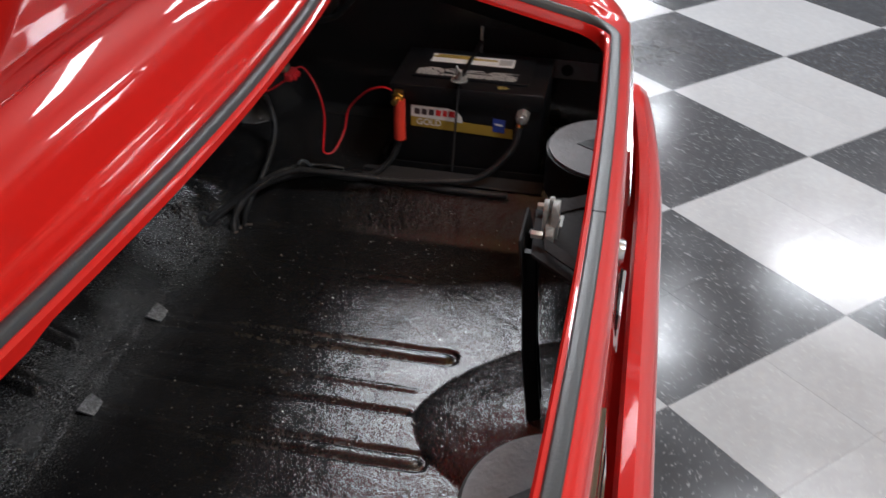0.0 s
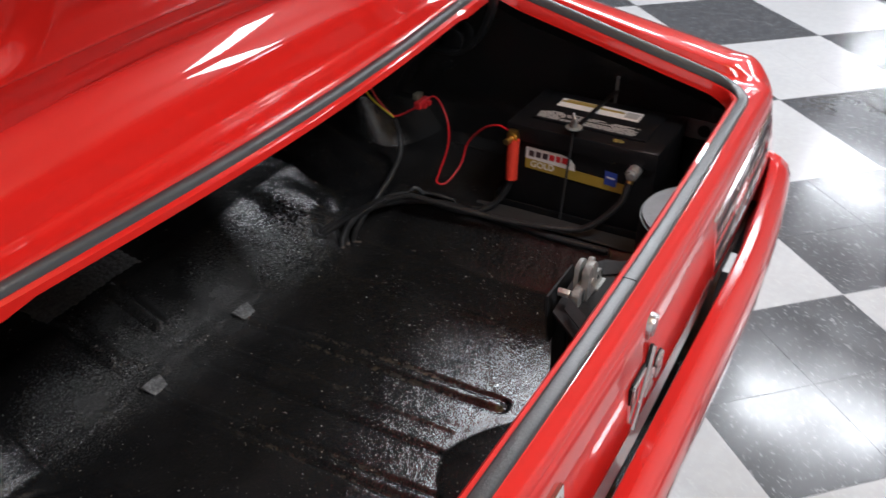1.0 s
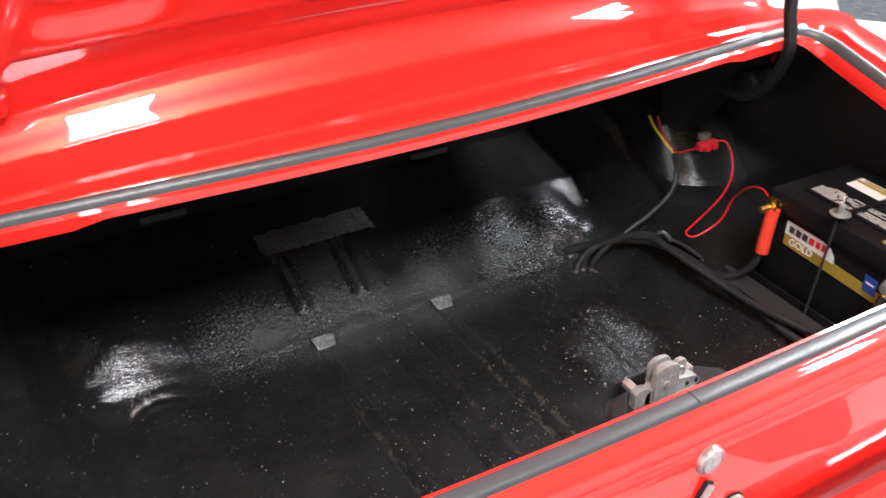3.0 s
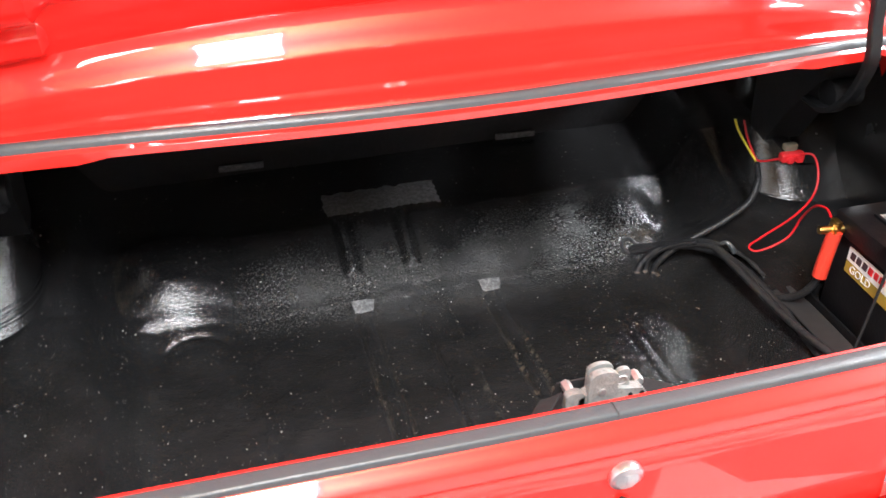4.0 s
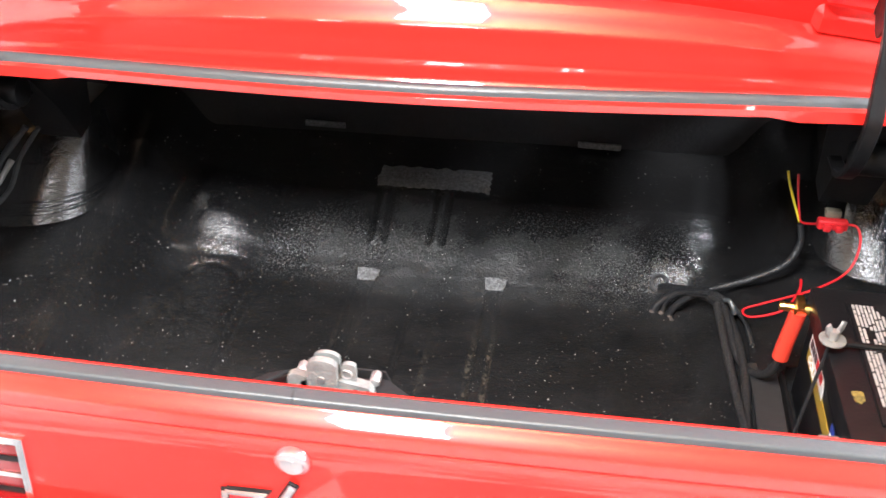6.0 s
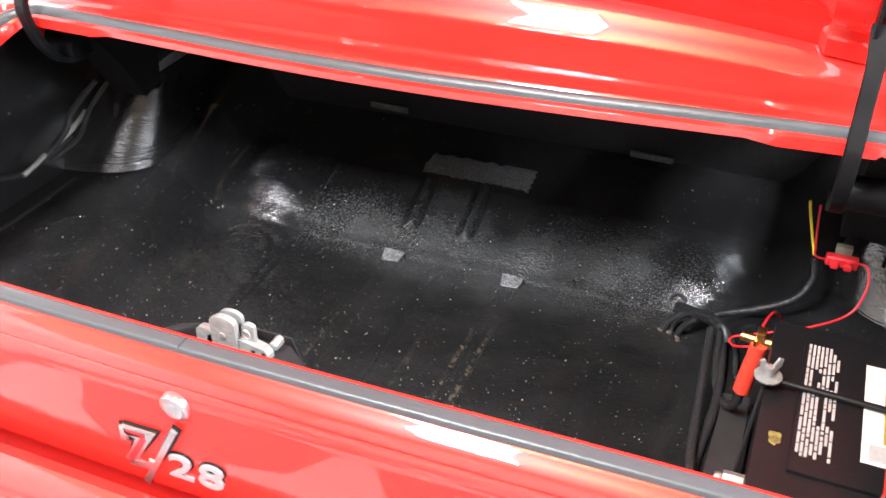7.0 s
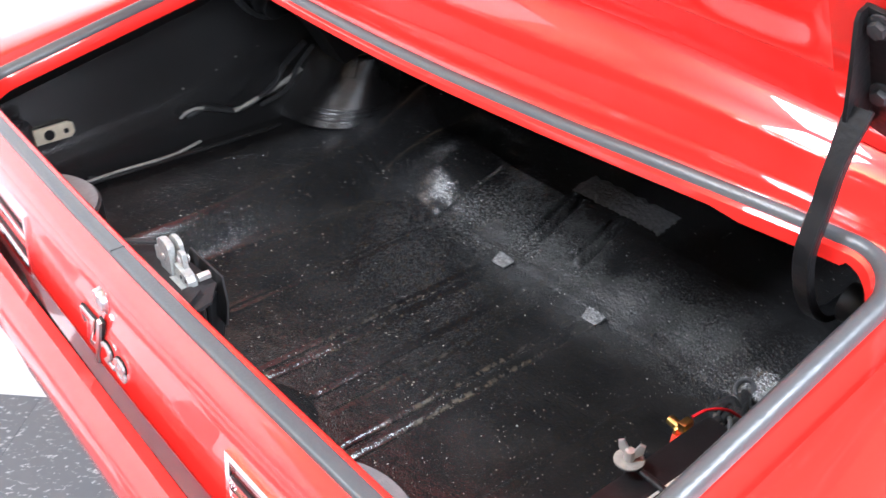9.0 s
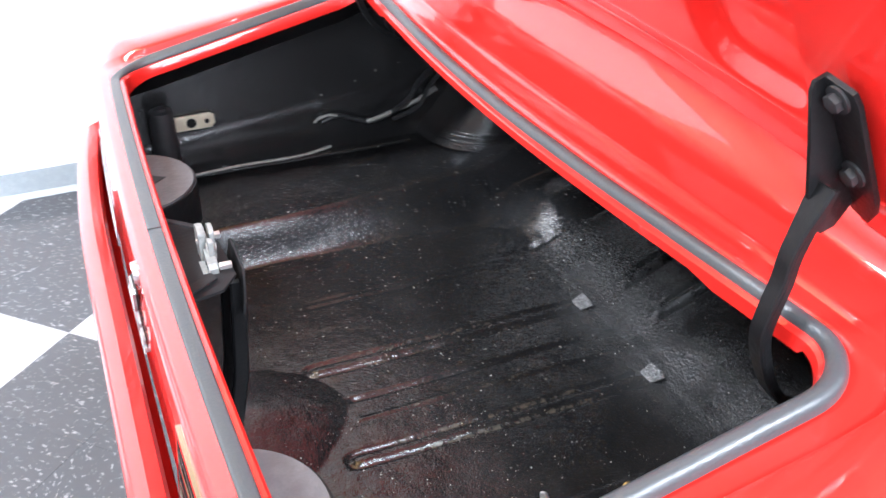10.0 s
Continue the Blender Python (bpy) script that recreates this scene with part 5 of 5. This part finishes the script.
wpart("seam_bead", tube(bmesh.new(), [(-0.699, 0.14, 0.5635), (-0.703, 0.243, 0.5645), (-0.700, 0.33, 0.5635), (-0.702, 0.38, 0.5645), (-0.715, 0.43, 0.566)], 0.0028, wobble=0.3), PALE_WIRE, left, "pale sealer bead on the ledge")
wpart("bare_wire", tube(bmesh.new(), [(-0.722, 0.515, 0.604), (-0.718, 0.545, 0.612), (-0.716, 0.585, 0.624), (-0.700, 0.625, 0.645), (-0.690, 0.660, 0.668)], 0.0048, wobble=0.3), PALE_WIRE, left, "pale dusty wire")
bracket = thing("side_bracket", (-0.76, 0.17, 0.64), "cream plated bracket on the trunk side", "bracket")
bm = bmesh.new()
outline_plate(bm, [(-0.045, -0.015), (0.032, -0.015), (0.040, -0.006), (0.039, 0.011), (0.030, 0.016), (-0.045, 0.015)], 0.006,
              Matrix(((0, 0, 1, -0.752), (1, 0, 0, 0.165), (0, 1, 0, 0.654), (0, 0, 0, 1))), 0.002)
wpart("plate", bm, CREAM, bracket)
for y, r in ((0.158, 0.010), (0.189, 0.005)):
    wpart("hole", cyl(bmesh.new(), (-0.7465, y, 0.654), (-0.7450, y, 0.654), r, n=18), BLACK, bracket)

bracket = thing("side_bracket", (0.76, 0.17, 0.64), "dull steel bracket on the trunk side behind the battery", "bracket")
bm = bmesh.new()
outline_plate(bm, [(-0.06, -0.018), (0.05, -0.018), (0.062, -0.006), (0.060, 0.014), (0.048, 0.020), (-0.06, 0.018)], 0.006,
              Matrix(((0, 0, 1, 0.765), (1, 0, 0, 0.110), (0, 1, 0, 0.700), (0, 0, 0, 1))), 0.002)
wpart("plate", bm, GREY_PAINT, bracket)
wpart("hole", cyl(bmesh.new(), (0.7655, 0.11, 0.70), (0.7640, 0.11, 0.70), 0.012, n=18), BLACK, bracket)

# ---------------------------------------------------------------- floor tiles, last
TILE = 0.305
TX, TY = 0.632, -0.18
turn45 = Matrix.Rotation(radians(45), 4, "Z")


def tile_mesh(mat):
    bm = bmesh.new()
    h, c = TILE / 2 - 0.0001, 0.0004
    low = [bm.verts.new((sx * h, sy * h, -0.003)) for sx, sy in ((-1, -1), (1, -1), (1, 1), (-1, 1))]
    mid = [bm.verts.new((sx * h, sy * h, -0.0006)) for sx, sy in ((-1, -1), (1, -1), (1, 1), (-1, 1))]
    top = [bm.verts.new((sx * (h - c), sy * (h - c), 0.0)) for sx, sy in ((-1, -1), (1, -1), (1, 1), (-1, 1))]
    for a, b in ((low, mid), (mid, top)):
        for k in range(4):
            bm.faces.new((a[k], a[(k + 1) % 4], b[(k + 1) % 4], b[k]))
    bm.faces.new(top)
    me = bpy.data.meshes.new("tile")
    bm.to_mesh(me)
    bm.free()
    me.materials.append(mat)
    return me


meshes = {0: tile_mesh(LIGHT_TILE), 1: tile_mesh(DARK_TILE)}
far = {0: [], 1: []}
cells = []
for i in range(-40, 41):
    for j in range(-40, 41):
        p = turn45 @ Vector(((i + 0.5) * TILE, (j + 0.5) * TILE, 0)) + Vector((TX, TY, 0))
        if WALL_X + 0.02 < p.x + 0.2 and p.x - 0.2 < ROOM_X and ROOM_Y0 < p.y + 0.2 and p.y - 0.2 < ROOM_Y1:
            cells.append((p, (i // 2 + j // 2) % 2))
near = [c for c in cells if (0.55 < c[0].x < 3.2 and -2.6 < c[0].y < 0.9) or (-1.95 < c[0].x < -0.6 and -1.6 < c[0].y < 1.2)]
near = near[:300]
for p, dark in near:
    ob = new("tile", meshes[dark])
    ob.parent = room_floor
    ob.matrix_basis = Matrix.Translation(p) @ turn45
taken = {id(c) for c in near}
for dark in (0, 1):
    verts, faces = [], []
    src = meshes[dark]
    pts = [v.co.copy() for v in src.vertices]
    for c in cells:
        if id(c) in taken or c[1] != dark:
            continue
        m = Matrix.Translation(c[0]) @ turn45
        b = len(verts)
        verts += [tuple(m @ q) for q in pts]
        faces += [[b + k for k in f.vertices] for f in src.polygons]
    me = bpy.data.meshes.new("far_tiles")
    me.from_pydata(verts, [], faces)
    me.materials.append((LIGHT_TILE, DARK_TILE)[dark])
    ob = new("far_tiles", me)
    ob.parent = room_floor
    tagged(ob, kind="stuff")
